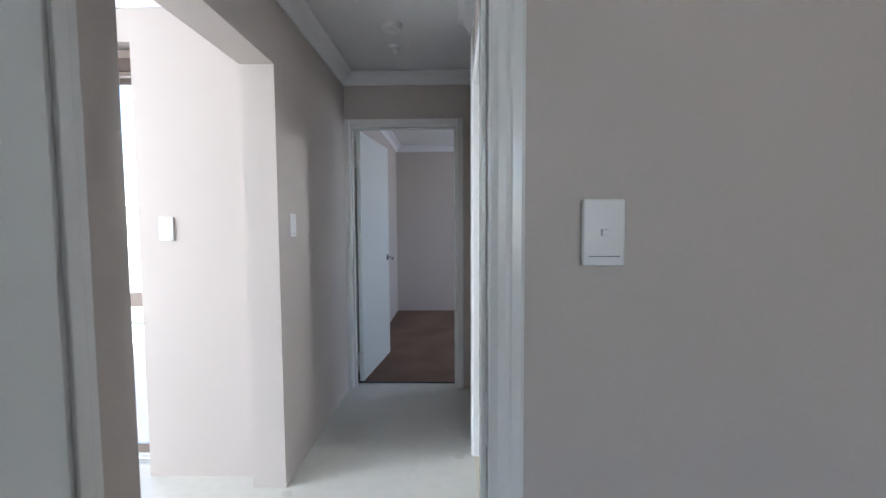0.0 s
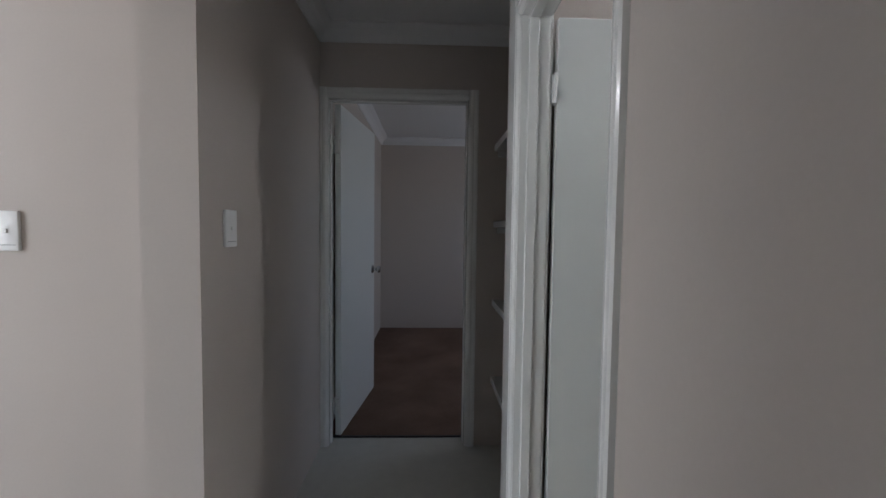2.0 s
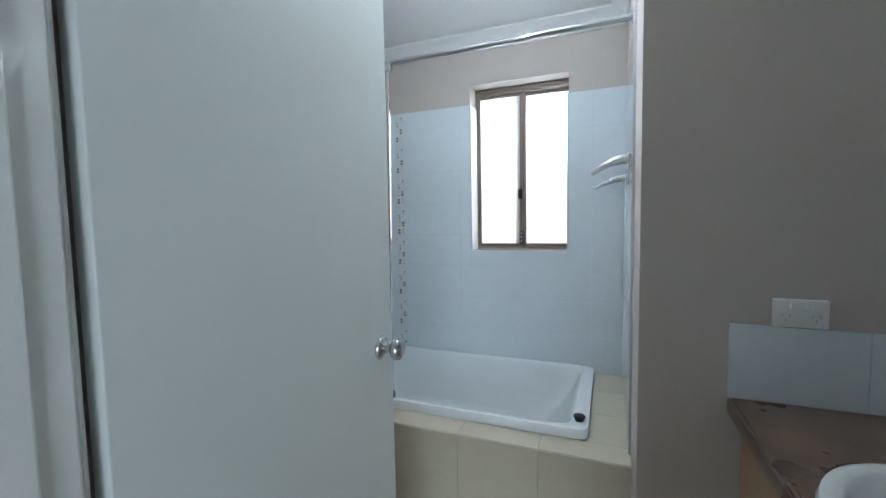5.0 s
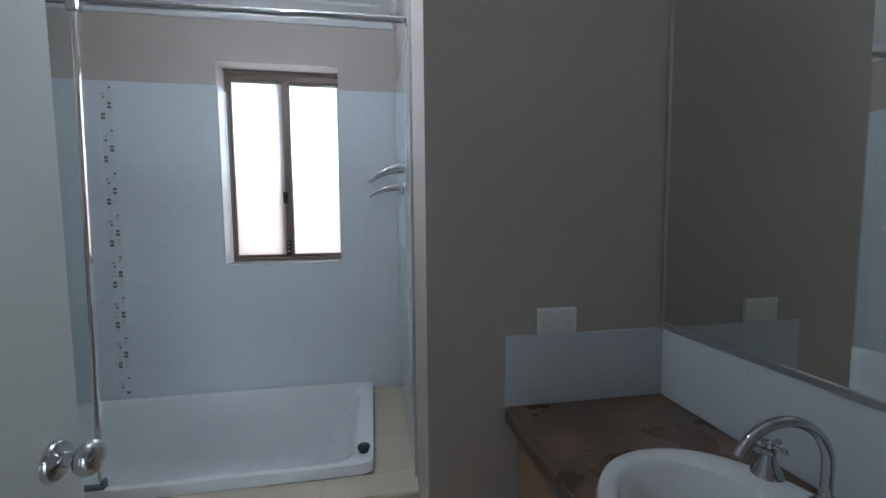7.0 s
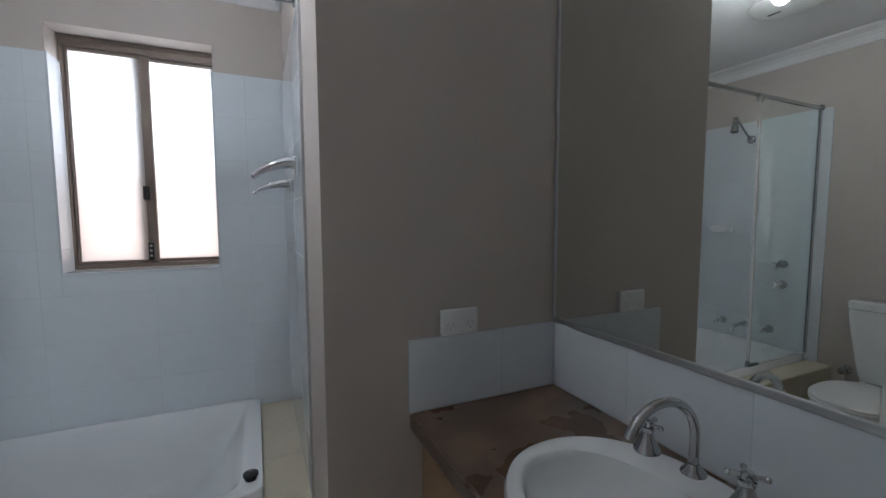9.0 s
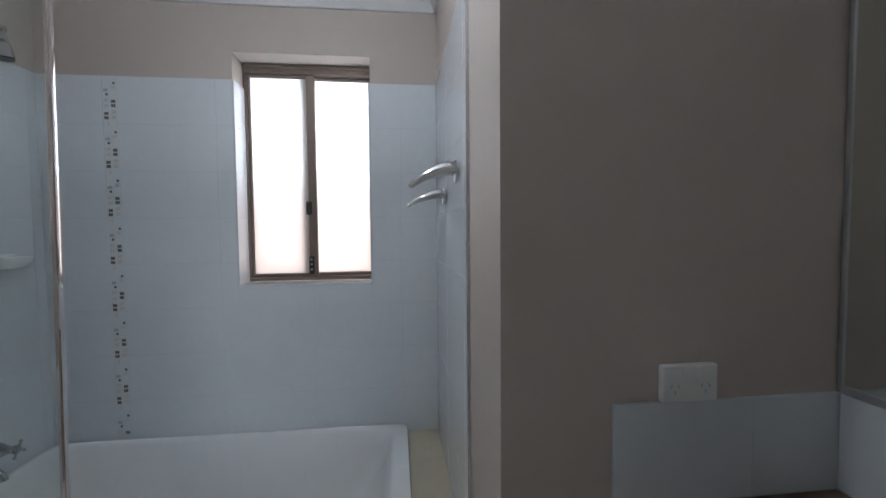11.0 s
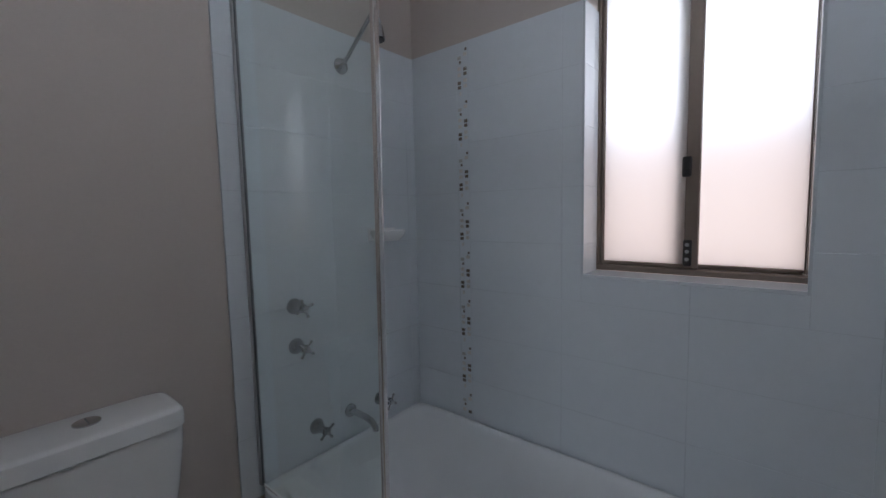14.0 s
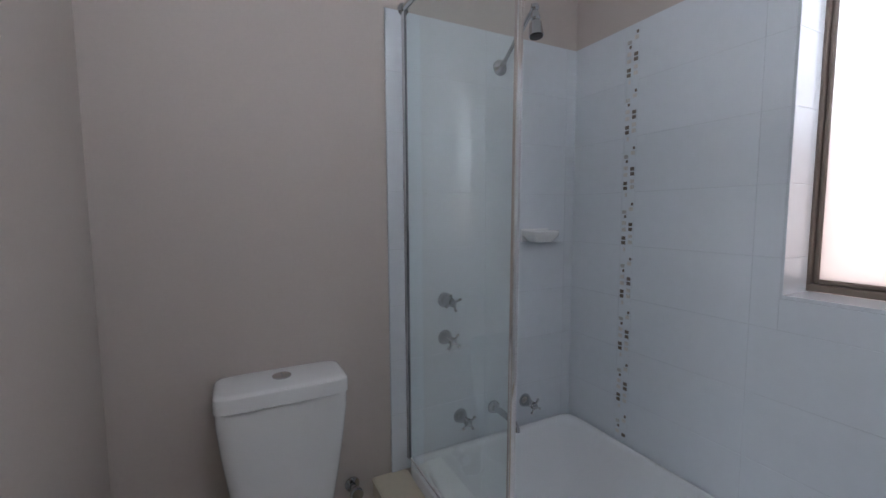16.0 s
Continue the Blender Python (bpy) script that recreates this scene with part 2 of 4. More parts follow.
# ---- walls ----
W = boxes
structure("wall_hall_left", W((HXL, HX0, NIB_Y, BED_Y, 0, 2.6), (HXL, HX0, OPEN_Y, NIB_Y, 2.041, 2.6), (HXL, HX0, ROOM_Y2, OPEN_Y, 0, 2.6)), M_WALL, "beige painted hall wall with wide square opening", "wall")
structure("wall_first_room", W((-0.4, 0.605, ROOM_Y, ROOM_Y2, 0, 2.6), (1.455, 3.0, ROOM_Y, ROOM_Y2 - 0.06, 0, 2.6), (1.455, HX1, ROOM_Y2 - 0.06, ROOM_Y2, 0, 2.6), (0.605, 1.455, ROOM_Y, ROOM_Y2, DOOR_H + 0.02, 2.6)), M_WALL, "beige painted wall round a doorway", "wall")
structure("wall_bathroom_hall", W((HX1, BX0, ROOM_Y2 - 0.06, 2.012, 0, 2.6), (HX1, BX0, 2.012, 2.835, DOOR_H + 0.02, 2.6), (HX1, BX0, 2.835, LIN_Y2, 0, 2.6)), M_WALL, "beige painted wall between hall and bathroom", "wall")
structure("wall_linen_back", W((LIN_X - 0.08, LIN_X, LIN_Y, TOI_Y + 0.1, 0, 2.6), (BX0, LIN_X - 0.08, LIN_Y, LIN_Y2, 0, 2.6)), M_WALL, "beige painted back of the linen recess", "wall")
structure("wall_hall_end", W((HX0, 0.543, END_Y, END_Y2, 0, 2.6), (1.415, LIN_X - 0.08, END_Y, END_Y2, 0, 2.6), (0.543, 1.415, END_Y, END_Y2, DOOR_H + 0.02, 2.6)), M_WALL, "beige painted wall round the bedroom door", "wall")
structure("wall_living", W((-0.212, HXL, LIV_Y, 2.86, 0, 2.6), (-2.4, -0.212, LIV_Y, 2.86, 2.19, 2.6), (-4.3, -2.4, LIV_Y, 2.86, 0, 2.6)), M_WALL, "beige painted living room wall beside the glass door", "wall")
# never in view; the wide opening is assumed, to let light reach the hall
structure("wall_living_far", W((-4.4, -4.3, -3.1, -1.7, 0, 2.6), (-4.4, -4.3, 1.3, 2.86, 0, 2.6), (-4.4, -4.3, -1.7, 1.3, 0, 0.3), (-4.4, -4.3, -1.7, 1.3, 2.15, 2.6), (-4.3, -0.4, -3.1, -3.0, 0, 2.6)), M_WALL, "beige painted far living room walls with a wide assumed window opening", "wall")
structure("wall_mirror", W((BX0, VAN_X, MIR_Y - 0.1, MIR_Y, 0, 2.6)), M_WALL, "beige painted wall behind the vanity", "wall")
structure("wall_vanity_side", W((VAN_X, WIN_X, MIR_Y - 0.1, NIBB_Y, 0, 2.6)), M_WALL, "beige painted wall block beside the vanity", "wall")
WY0, WY1, WZ0, WZ1 = 2.457, 3.053, 1.135, 2.172
structure("wall_window", W((WIN_X, 4.05, MIR_Y - 0.1, WY0, 0, 2.6), (WIN_X, 4.05, WY1, END_Y2 + 0.2, 0, 2.6), (WIN_X, 4.05, WY0, WY1, 0, WZ0), (WIN_X, 4.05, WY0, WY1, WZ1, 2.6)), M_WALL, "beige painted bathroom wall with a small window", "wall")
structure("wall_toilet", W((LIN_X, WIN_X, TOI_Y, TOI_Y + 0.1, 0, 2.6)), M_WALL, "beige painted wall behind the toilet", "wall")
structure("wall_bedroom_back", W((0.37, 3.7, BED_Y, BED_Y + 0.1, 0, 2.6)), M_WALL, "beige painted bedroom back wall", "wall")
# this wall is out of view; its window opening is assumed, to light the bedroom
structure("wall_bedroom_side", W((3.6, 3.7, TOI_Y + 0.1, 4.6, 0, 2.6), (3.6, 3.7, 6.2, BED_Y, 0, 2.6), (3.6, 3.7, 4.6, 6.2, 0, 0.9), (3.6, 3.7, 4.6, 6.2, 2.1, 2.6)), M_WALL, "beige painted bedroom wall with an assumed window opening", "wall")
structure("wall_bedroom_front", W((LIN_X, 3.7, TOI_Y + 0.101, TOI_Y + 0.16, 0, 2.6)), M_WALL, "beige painted bedroom front wall", "wall")
# the opening at y -2.3 is unseen, placed and sized to light the room
structure("wall_room_sides", W((-0.4, -0.3, -2.2, ROOM_Y, 0, 2.6), (2.9, 3.0, -2.2, ROOM_Y, 0, 2.6), (-0.4, 1.0, -2.3, -2.2, 0, 2.6), (2.5, 3.0, -2.3, -2.2, 0, 2.6), (1.0, 2.5, -2.3, -2.2, 2.2, 2.6), (1.0, 2.5, -2.3, -2.2, 0, 1.0)), M_WALL, "beige painted walls of the first room", "wall")

# floors and ceilings
structure("floor_hall", W((-4.3, HX0, ROOM_Y2, LIV_Y + 0.26, -0.1, 0.0), (-4.3, -0.4, -3.0, ROOM_Y2, -0.1, 0.0), (HX0, HX1, ROOM_Y2, END_Y + 0.1, -0.1, 0.0), (HX1, LIN_X - 0.08, LIN_Y2, END_Y, -0.1, 0.0), (-0.4, 3.0, -2.2, ROOM_Y2, -0.1, -0.001)), M_HALLF, "pale sheet vinyl floor", "floor")
structure("floor_bedroom", W((HX0 - 0.06, 3.6, END_Y2, BED_Y, -0.1, 0.006)), M_CARPET, "dark brown cut-pile bedroom carpet", "carpet")
structure("floor_bathroom", W((HX1, WIN_X, MIR_Y, LIN_Y, -0.1, 0.002), (LIN_X, WIN_X, LIN_Y, TOI_Y, -0.1, 0.002)), M_FLOORT, "cream tiled bathroom floor", "floor")
structure("ceiling_hall", W((-4.4, BX0, ROOM_Y2, END_Y, HALL_TOP, 2.6), (-4.3, -0.4, -3.0, ROOM_Y2, HALL_TOP, 2.6), (BX0, LIN_X - 0.08, LIN_Y2, END_Y, HALL_TOP, 2.6)), M_CEIL, "white painted plaster hall ceiling", "ceiling")
structure("ceiling_bathroom", W((BX0, WIN_X, MIR_Y, LIN_Y, BATH_TOP, 2.6), (LIN_X, WIN_X, LIN_Y, TOI_Y, BATH_TOP, 2.6)), M_CEIL, "white painted plaster bathroom ceiling", "ceiling")
structure("ceiling_bedroom", W((HX0, 3.6, END_Y2, BED_Y, BED_TOP, 2.6)), M_CEIL, "white painted plaster bedroom ceiling", "ceiling")
structure("ceiling_first_room", W((-0.3, 2.9, -2.2, ROOM_Y, HALL_TOP, 2.6)), M_CEIL, "white painted plaster ceiling of the first room", "ceiling")
# unseen roof: its +x overhang and its last slab are added to block sun
structure("roof_slab", W((-4.6, 4.85, -2.5, 3.5, 2.6, 2.7), (0.3, 4.85, 3.5, 7.0, 2.6, 2.7), (-0.6, 4.85, -5.2, -2.5, 2.6, 2.7)), M_CEIL, "plain unseen roof slab, widened to block the sun", "roof")

# ---- cornices ----
COVE = [(0.0, 0.0), (0.0, -0.085), (0.012, -0.085), (0.016, -0.078), (0.03, -0.05), (0.05, -0.03), (0.078, -0.016), (0.085, -0.012), (0.085, 0.0)]


def cornice(name, runs, z):
    bm = bmesh.new()
    for (xa, ya), (xb, yb), out in runs:
        extrude_profile(bm, COVE, (xa, ya, z), (xb, yb, z), (*out, 0))
    return structure(name, bm, M_CEIL, "white coved plaster cornice under the ceiling", "cornice")


cornice("trim_hall", [((HX0, ROOM_Y2), (HX0, END_Y), (1, 0)), ((HX0, END_Y), (LIN_X - 0.08, END_Y), (0, -1)), ((HX1, ROOM_Y2), (HX1, LIN_Y2), (-1, 0)), ((HXL, LIV_Y), (-4.3, LIV_Y), (0, -1)), ((HX1, ROOM_Y2), (-0.4, ROOM_Y2), (0, 1))], HALL_TOP)
cornice("trim_bathroom", [((WIN_X, NIBB_Y), (WIN_X, TOI_Y), (-1, 0)), ((LIN_X, TOI_Y), (WIN_X, TOI_Y), (0, -1)), ((VAN_X, NIBB_Y), (WIN_X, NIBB_Y), (0, 1)), ((VAN_X, MIR_Y), (VAN_X, NIBB_Y), (-1, 0)), ((BX0, MIR_Y), (VAN_X, MIR_Y), (0, 1)), ((LIN_X, LIN_Y), (LIN_X, TOI_Y), (1, 0)), ((BX0, LIN_Y), (LIN_X, LIN_Y), (0, -1)), ((BX0, MIR_Y), (BX0, LIN_Y), (1, 0))], BATH_TOP)
cornice("trim_bedroom", [((HX0, END_Y2), (HX0, BED_Y), (1, 0)), ((HX0, BED_Y), (3.6, BED_Y), (0, -1))], BED_TOP)


# ---- door frames: jamb, stop and rounded architraves ----
def architrave(w=0.055, d=0.016):
    return [(0, 0), (0, w), (d * 0.75, w), (d, w - 0.006), (d, w * 0.62), (d * 0.8, w * 0.55), (d * 0.95, w * 0.42), (d * 0.85, w * 0.2), (d * 0.55, 0.004), (d * 0.3, 0)]


def door_frame(name, label, along, a0, a1, b0, b1, head, faces, stop, w=0.055):
    """Frame of an opening from a0 to a1 along the axis 'x' or 'y', in a wall from b0 to b1. faces: sides (-1, 1) that have architraves."""
    ob = thing(name, label, "door frame")
    ob["kind"] = "structure"

    def p(a, b, z):
        return (a, b, z) if along == "x" else (b, a, z)

    def bx(aa, ab, ba, bb, za, zb, bev=0.003):
        bm = bmesh.new()
        (xa, ya, _), (xb, yb, _) = p(aa, ba, 0), p(ab, bb, 0)
        return box(bm, min(xa, xb), max(xa, xb), min(ya, yb), max(ya, yb), za, zb, bev, 2)

    t = 0.035
    part("jamb", bx(a0 - t, a0, b0 - 0.002, b1 + 0.002, 0, head + t), M_TRIM, ob)
    part("jamb", bx(a1, a1 + t, b0 - 0.002, b1 + 0.002, 0, head + t), M_TRIM, ob)
    part("head", bx(a0, a1, b0 - 0.002, b1 + 0.002, head, head + t), M_TRIM, ob)
    s0, s1 = stop
    part("stop", bx(a0, a0 + 0.011, s0, s1, 0, head), M_TRIM, ob)
    part("stop", bx(a1 - 0.011, a1, s0, s1, 0, head), M_TRIM, ob)
    part("stop", bx(a0 + 0.011, a1 - 0.011, s0, s1, head - 0.011, head), M_TRIM, ob)
    for side in faces:
        b = b0 if side < 0 else b1
        o = p(0, side, 0)
        for aa, dirn in ((a0 - 0.004, -1), (a1 + 0.004, 1)):
            bm = bmesh.new()
            u = p(dirn, 0, 0)
            extrude_profile(bm, architrave(w), p(aa, b, 0), p(aa, b, head + 0.004 + w), o, u)
            part("architrave", bm, M_TRIM, ob)
        bm = bmesh.new()
        extrude_profile(bm, architrave(w), p(a0 - 0.004, b, head + 0.004), p(a1 + 0.004, b, head + 0.004), o, (0, 0, 1))
        part("architrave", bm, M_TRIM, ob)
    return ob


frame_a = door_frame("door_1", "white gloss painted timber frame of an open doorway", "x", 0.64, 1.42, ROOM_Y, ROOM_Y2, DOOR_H, (-1, 1), (1.308, 1.342))
part("strike_plate", boxes((1.4178, 1.4205, 1.282, 1.310, 0.90, 0.99), bevel=0.001), M_SILVER, frame_a, "small satin metal strike plate")
frame_b = door_frame("door_2", "white gloss painted timber bathroom door frame", "y", 2.047, 2.80, HX1, BX0, DOOR_H, (-1, 1), (1.50, 1.535), 0.042)
part("linen_post", boxes((HX1 - 0.014, HX1 + 0.001, 2.8475, LIN_Y2 + 0.003, 0, 2.35), bevel=0.003), M_TRIM, frame_b)
frame_c = door_frame("door_3", "white gloss painted timber bedroom door frame", "x", 0.578, 1.380, END_Y, END_Y2, DOOR_H, (-1,), (3.795, 3.825))


def door_leaf(name, label, hinge, angle, width, knob_z, flip=False):
    """A flush leaf hung at 'hinge' and swung to 'angle' (degrees from +x)."""
    ob = thing(name, label, "door", (hinge[0], hinge[1], 0))
    ob.rotation_euler = (0, 0, radians(angle))
    th = 0.036
    y0 = -th if flip else 0.0
    bm = bmesh.new()
    box(bm, 0.004, width, y0, y0 + th, 0.012, DOOR_H - 0.004, 0.002, 2)
    part("leaf", bm, M_DOOR, ob)
    for side, yy in ((-1, y0), (1, y0 + th)):
        bm = bmesh.new()
        lathe(bm, [(0.0005, 0.0), (0.033, 0.0), (0.033, 0.003), (0.030, 0.008), (0.016, 0.011), (0.0115, 0.016), (0.0115, 0.030), (0.016, 0.034), (0.025, 0.039), (0.0285, 0.047), (0.0275, 0.056), (0.022, 0.063), (0.012, 0.066), (0.0005, 0.0665)], (width - 0.062, yy, knob_z), (0, side, 0))
        part("knob", bm, M_CHROME, ob, "polished chrome round door knob", smooth=True)
    part("latch_plate", boxes((width - 0.001, width + 0.0015, y0 + 0.006, y0 + th - 0.006, knob_z - 0.03, knob_z + 0.03)), M_SILVER, ob, "satin metal latch plate")
    for z in (0.20, 1.79):
        bm = bmesh.new()
        hy = y0 + th + 0.004 if flip else y0 - 0.004
        rod(bm, (-0.003, hy, z - 0.052), (-0.003, hy, z + 0.052), 0.0055, 12)
        box(bm, -0.014, 0.004, y0 + 0.004, y0 + 0.03, z - 0.05, z + 0.05)
        part("hinge", bm, M_TRIM, ob, "painted butt hinge")
    return ob


door_leaf("room_door", "pale painted flush door swung fully open into the first room", (0.6405, 1.266), -90.0, 0.77, 0.99)
door_leaf("bathroom_door", "white painted flush door standing open into the bathroom", (1.599, 2.797), 0.6, 0.723, 0.997)
door_leaf("bedroom_door", "white painted flush door standing open into the bedroom", (0.591, END_Y2 + 0.004), 83.0, 0.79, 0.975, flip=True)


# ---- switches and sockets ----
def switch_plate(label, m, rockers=1, wide=False):
    ob = thing("power_outlet" if wide else "light_switch", label, "power outlet" if wide else "light switch")
    ob.matrix_world = m
    w, h = (0.117, 0.074) if wide else (0.074, 0.117)
    th = 0.016 if wide else 0.010
    part("plate", boxes((-w / 2, w / 2, -th, 0.0, -h / 2, h / 2), bevel=0.0035, seg=3), M_PLAST, ob, smooth=True)
    if wide:
        for sx in (-0.032, 0.032):
            for dx, tilt in ((-0.008, 25), (0.008, -25), (0.0, 0)):
                bm = boxes((-0.0009, 0.0009, -0.0163, -0.015, -0.004, 0.004))
                bm.transform(pose(sx + dx, 0, (-0.013 if tilt == 0 else -0.001) - 0.004, 0, tilt, 0))
                part("slot", bm, M_SLOT, ob, "grey socket slot")
            part("rocker", boxes((sx * 0.55 - 0.006, sx * 0.55 + 0.006, -0.0195, -0.0155, 0.014, 0.03), bevel=0.001), M_PLAST, ob)
    else:
        part("seam", boxes((-w / 2 + 0.01, w / 2 - 0.01, -0.0106, -0.0098, -h / 2 + 0.0165, -h / 2 + 0.018)), M_GREY, ob, "fine dark line across the plate")
        part("rocker", boxes((-0.0065, 0.0065, -0.0145, -0.0095, -0.006, 0.006), bevel=0.0015, seg=2), M_PLAST, ob)
    return ob


switch_plate("white plastic light switch on the wall beside a doorway", pose(1.609, ROOM_Y, 1.281) @ Matrix.Diagonal((0.94, 1.5, 0.95, 1)))
switch_plate("white plastic light switch on the living room wall", pose(-0.066, LIV_Y, 1.279))
switch_plate("white plastic light switch near the hall corner", pose(HX0, 2.675, 1.293, 0, 0, 90))
switch_plate("white double power outlet above the vanity splashback", pose(VAN_X, 1.771, 1.0795, 0, 0, -90), wide=True)


# ---- hall ceiling ----
def smoke_alarm():
    ob = thing("smoke_alarm", "round white smoke alarm on the hall ceiling", "smoke alarm", (1.015, 2.985, HALL_TOP))
    bm = bmesh.new()
    lathe(bm, [(0.0005, 0.0), (0.062, 0.0), (0.062, 0.012), (0.058, 0.026), (0.05, 0.034), (0.0005, 0.036)], (0, 0, 0), (0, 0, -1))
    part("body", bm, M_PLAST, ob, smooth=True)
    bm = bmesh.new()
    lathe(bm, [(0.0005, 0.0), (0.016, 0.0), (0.014, 0.004), (0.0005, 0.005)], (0.015, 0, -0.034), (0, 0, -1))
    part("test_button", bm, M_PLAST, ob, smooth=True)


def batten_light():
    ob = thing("batten_light", "bare white batten lamp holder on the hall ceiling", "ceiling light", (0.99, 3.262, HALL_TOP))
    bm = bmesh.new()
    lathe(bm, [(0.0005, 0.0), (0.04, 0.0), (0.036, 0.012), (0.021, 0.018), (0.019, 0.05), (0.0005, 0.051)], (0, 0, 0), (0, 0, -1))
    part("holder", bm, M_PLAST, ob, smooth=True)


def living_light():
    """A shallow opal dome on a white ring, switched on."""
    ob = thing("living_light", "lit round opal dome light on the living room ceiling", "ceiling light", (-1.45, 1.80, HALL_TOP))
    bm = bmesh.new()
    lathe(bm, [(0.0005, 0.0), (0.15, 0.0), (0.15, 0.022), (0.14, 0.026), (0.0005, 0.027)], (0, 0, 0), (0, 0, -1), 36)
    part("ring", bm, M_PLAST, ob, "white ceiling ring", smooth=True)
    bm = bmesh.new()
    lathe(bm, [(0.0005, 0.027), (0.132, 0.028), (0.130, 0.045), (0.11, 0.072), (0.07, 0.092), (0.03, 0.099), (0.0005, 0.100)], (0, 0, 0), (0, 0, -1), 36)
    part("dome", bm, M_DOME, ob, "glowing opal dome", smooth=True)


smoke_alarm()
batten_light()
living_light()


# ---- linen recess ----
def linen_shelves():
    ob = thing("linen_shelves", "four white painted shelves in an open linen recess", "shelves", (1.535, LIN_Y2, 0))
    for z in (0.425, 0.885, 1.345, 1.785):
        part("shelf", boxes((0.0, 0.54, 0.002, END_Y - LIN_Y2 - 0.003, z - 0.036, z), bevel=0.003, seg=2), M_TRIM, ob)
        part("cleat", boxes((0.02, 0.53, END_Y - LIN_Y2 - 0.02, END_Y - LIN_Y2 - 0.004, z - 0.07, z - 0.037)), M_TRIM, ob)


linen_shelves()
structure("threshold", boxes((0.579, 1.379, 3.857, 3.876, 0.0, 0.009), bevel=0.003), M_BLACK, "dark metal carpet strip under the bedroom door", "threshold")


# ---- glass sliding door ----
def sliding_door():
    ob = thing("sliding_door", "bronze framed glass sliding door to the yard", "sliding door", (-1.277, 2.76, 0))
    x0, x1 = -1.065, 1.065

    def bar(name, a, b, c, d, e, f, mat=M_ALU):
        return part(name, boxes((a, b, c, d, e, f), bevel=0.003), mat, ob)

    bar("frame_head", x0, x1, -0.05, 0.05, 2.135, 2.185)
    bar("frame_jamb", x1 - 0.004, x1, -0.05, 0.05, 0.05, 2.135)
    bar("frame_jamb", x0, x0 + 0.04, -0.05, 0.05, 0.05, 2.135)
    bar("track", x0, x1, -0.06, 0.05, 0.0, 0.035, M_SILVER)
    bar("track", x0, x1, -0.03, -0.02, 0.035, 0.05, M_SILVER)
    for name, a, b, y in (("fixed_panel", x0 + 0.04, 0.02, 0.02), ("moving_panel", -0.02, x1 - 0.004, -0.02)):
        leaf = part(name, boxes((a, b, y - 0.012, y + 0.012, 0.05, 0.10), (a, b, y - 0.012, y + 0.012, 0.86, 0.935), (a, b, y - 0.012, y + 0.012, 2.03, 2.135), (a, a + 0.045, y - 0.012, y + 0.012, 0.10, 2.09)), M_ALU, ob)
        pane = part("pane", boxes((a + 0.03, b - 0.001, y - 0.003, y + 0.003, 0.10, 2.09)), M_PANE, leaf, "clear glass pane")
        pane.visible_shadow = False


sliding_door()


def rolled_blind():
    ob = thing("venetian_blind", "brown blind drawn up under the head of the glass door", "blind", (-1.277, 2.66, 2.055))
    part("headrail", boxes((-1.05, 1.055, -0.022, 0.02, 0.07, 0.115), bevel=0.004), M_BLIND, ob)
    for i in range(11):
        part("slat", boxes((-1.04, 1.05, -0.024, 0.022, 0.008 + i * 0.0055, 0.0105 + i * 0.0055)), M_BLIND, ob)
    part("bottom_rail", boxes((-1.04, 1.05, -0.026, 0.024, -0.012, 0.005), bevel=0.004), M_BLIND, ob)
    bm = bmesh.new()
    rod(bm, (0.93, -0.03, 0.09), (0.935, -0.03, -0.13), 0.0022, 8)
    ball(bm, (0.935, -0.03, -0.135), 0.008, (1, 1, 1.6), 10, 8)
    part("cord", bm, M_PLAST, ob, "thin white pull cord")


rolled_blind()


# ---- yard ----
structure("ground", boxes((-40, 40, -40, 40, -0.3, -0.12)), M_PAVE, "pale concrete ground round the house", "ground")


def fence():
    ob = thing("fence", "cream ribbed steel boundary fence", "fence", (-7.1, 6.26, -0.12))
    for i in range(4):
        x = i * 2.4
        part("post", boxes((x - 0.035, x + 0.035, -0.03, 0.03, 0, 1.72), bevel=0.004), M_FENCE, ob)
        if i < 3:
            bm = bmesh.new()
            n = 24
            for k in range(n):
                xa = x + 0.035 + k * (2.33 / n)
                d = 0.012 if k % 2 else -0.012
                box(bm, xa, xa + 2.33 / n, d - 0.004, d + 0.004, 0.05, 1.68)
            part("panel", bm, M_FENCE, ob)
            part("top_rail", boxes((x, x + 2.4, -0.028, 0.028, 1.68, 1.74), bevel=0.004), M_FENCE, ob)


fence()
structure("eave", boxes((-4.6, 0.36, 2.86, 3.5, 2.38, 2.44)), M_CEIL, "white lined eave over the yard door", "eave")
structure("eave_beam", boxes((-4.6, 0.36, 3.5, 3.54, 2.30, 2.5)), M_BLIND, "brown fascia board along the eave", "fascia")
structure("boundary_wall", boxes((5.4, 5.5, -1.0, 7.0, -0.2, 1.9)), M_BRICKS, "cream rendered boundary wall beyond the bathroom window", "wall")

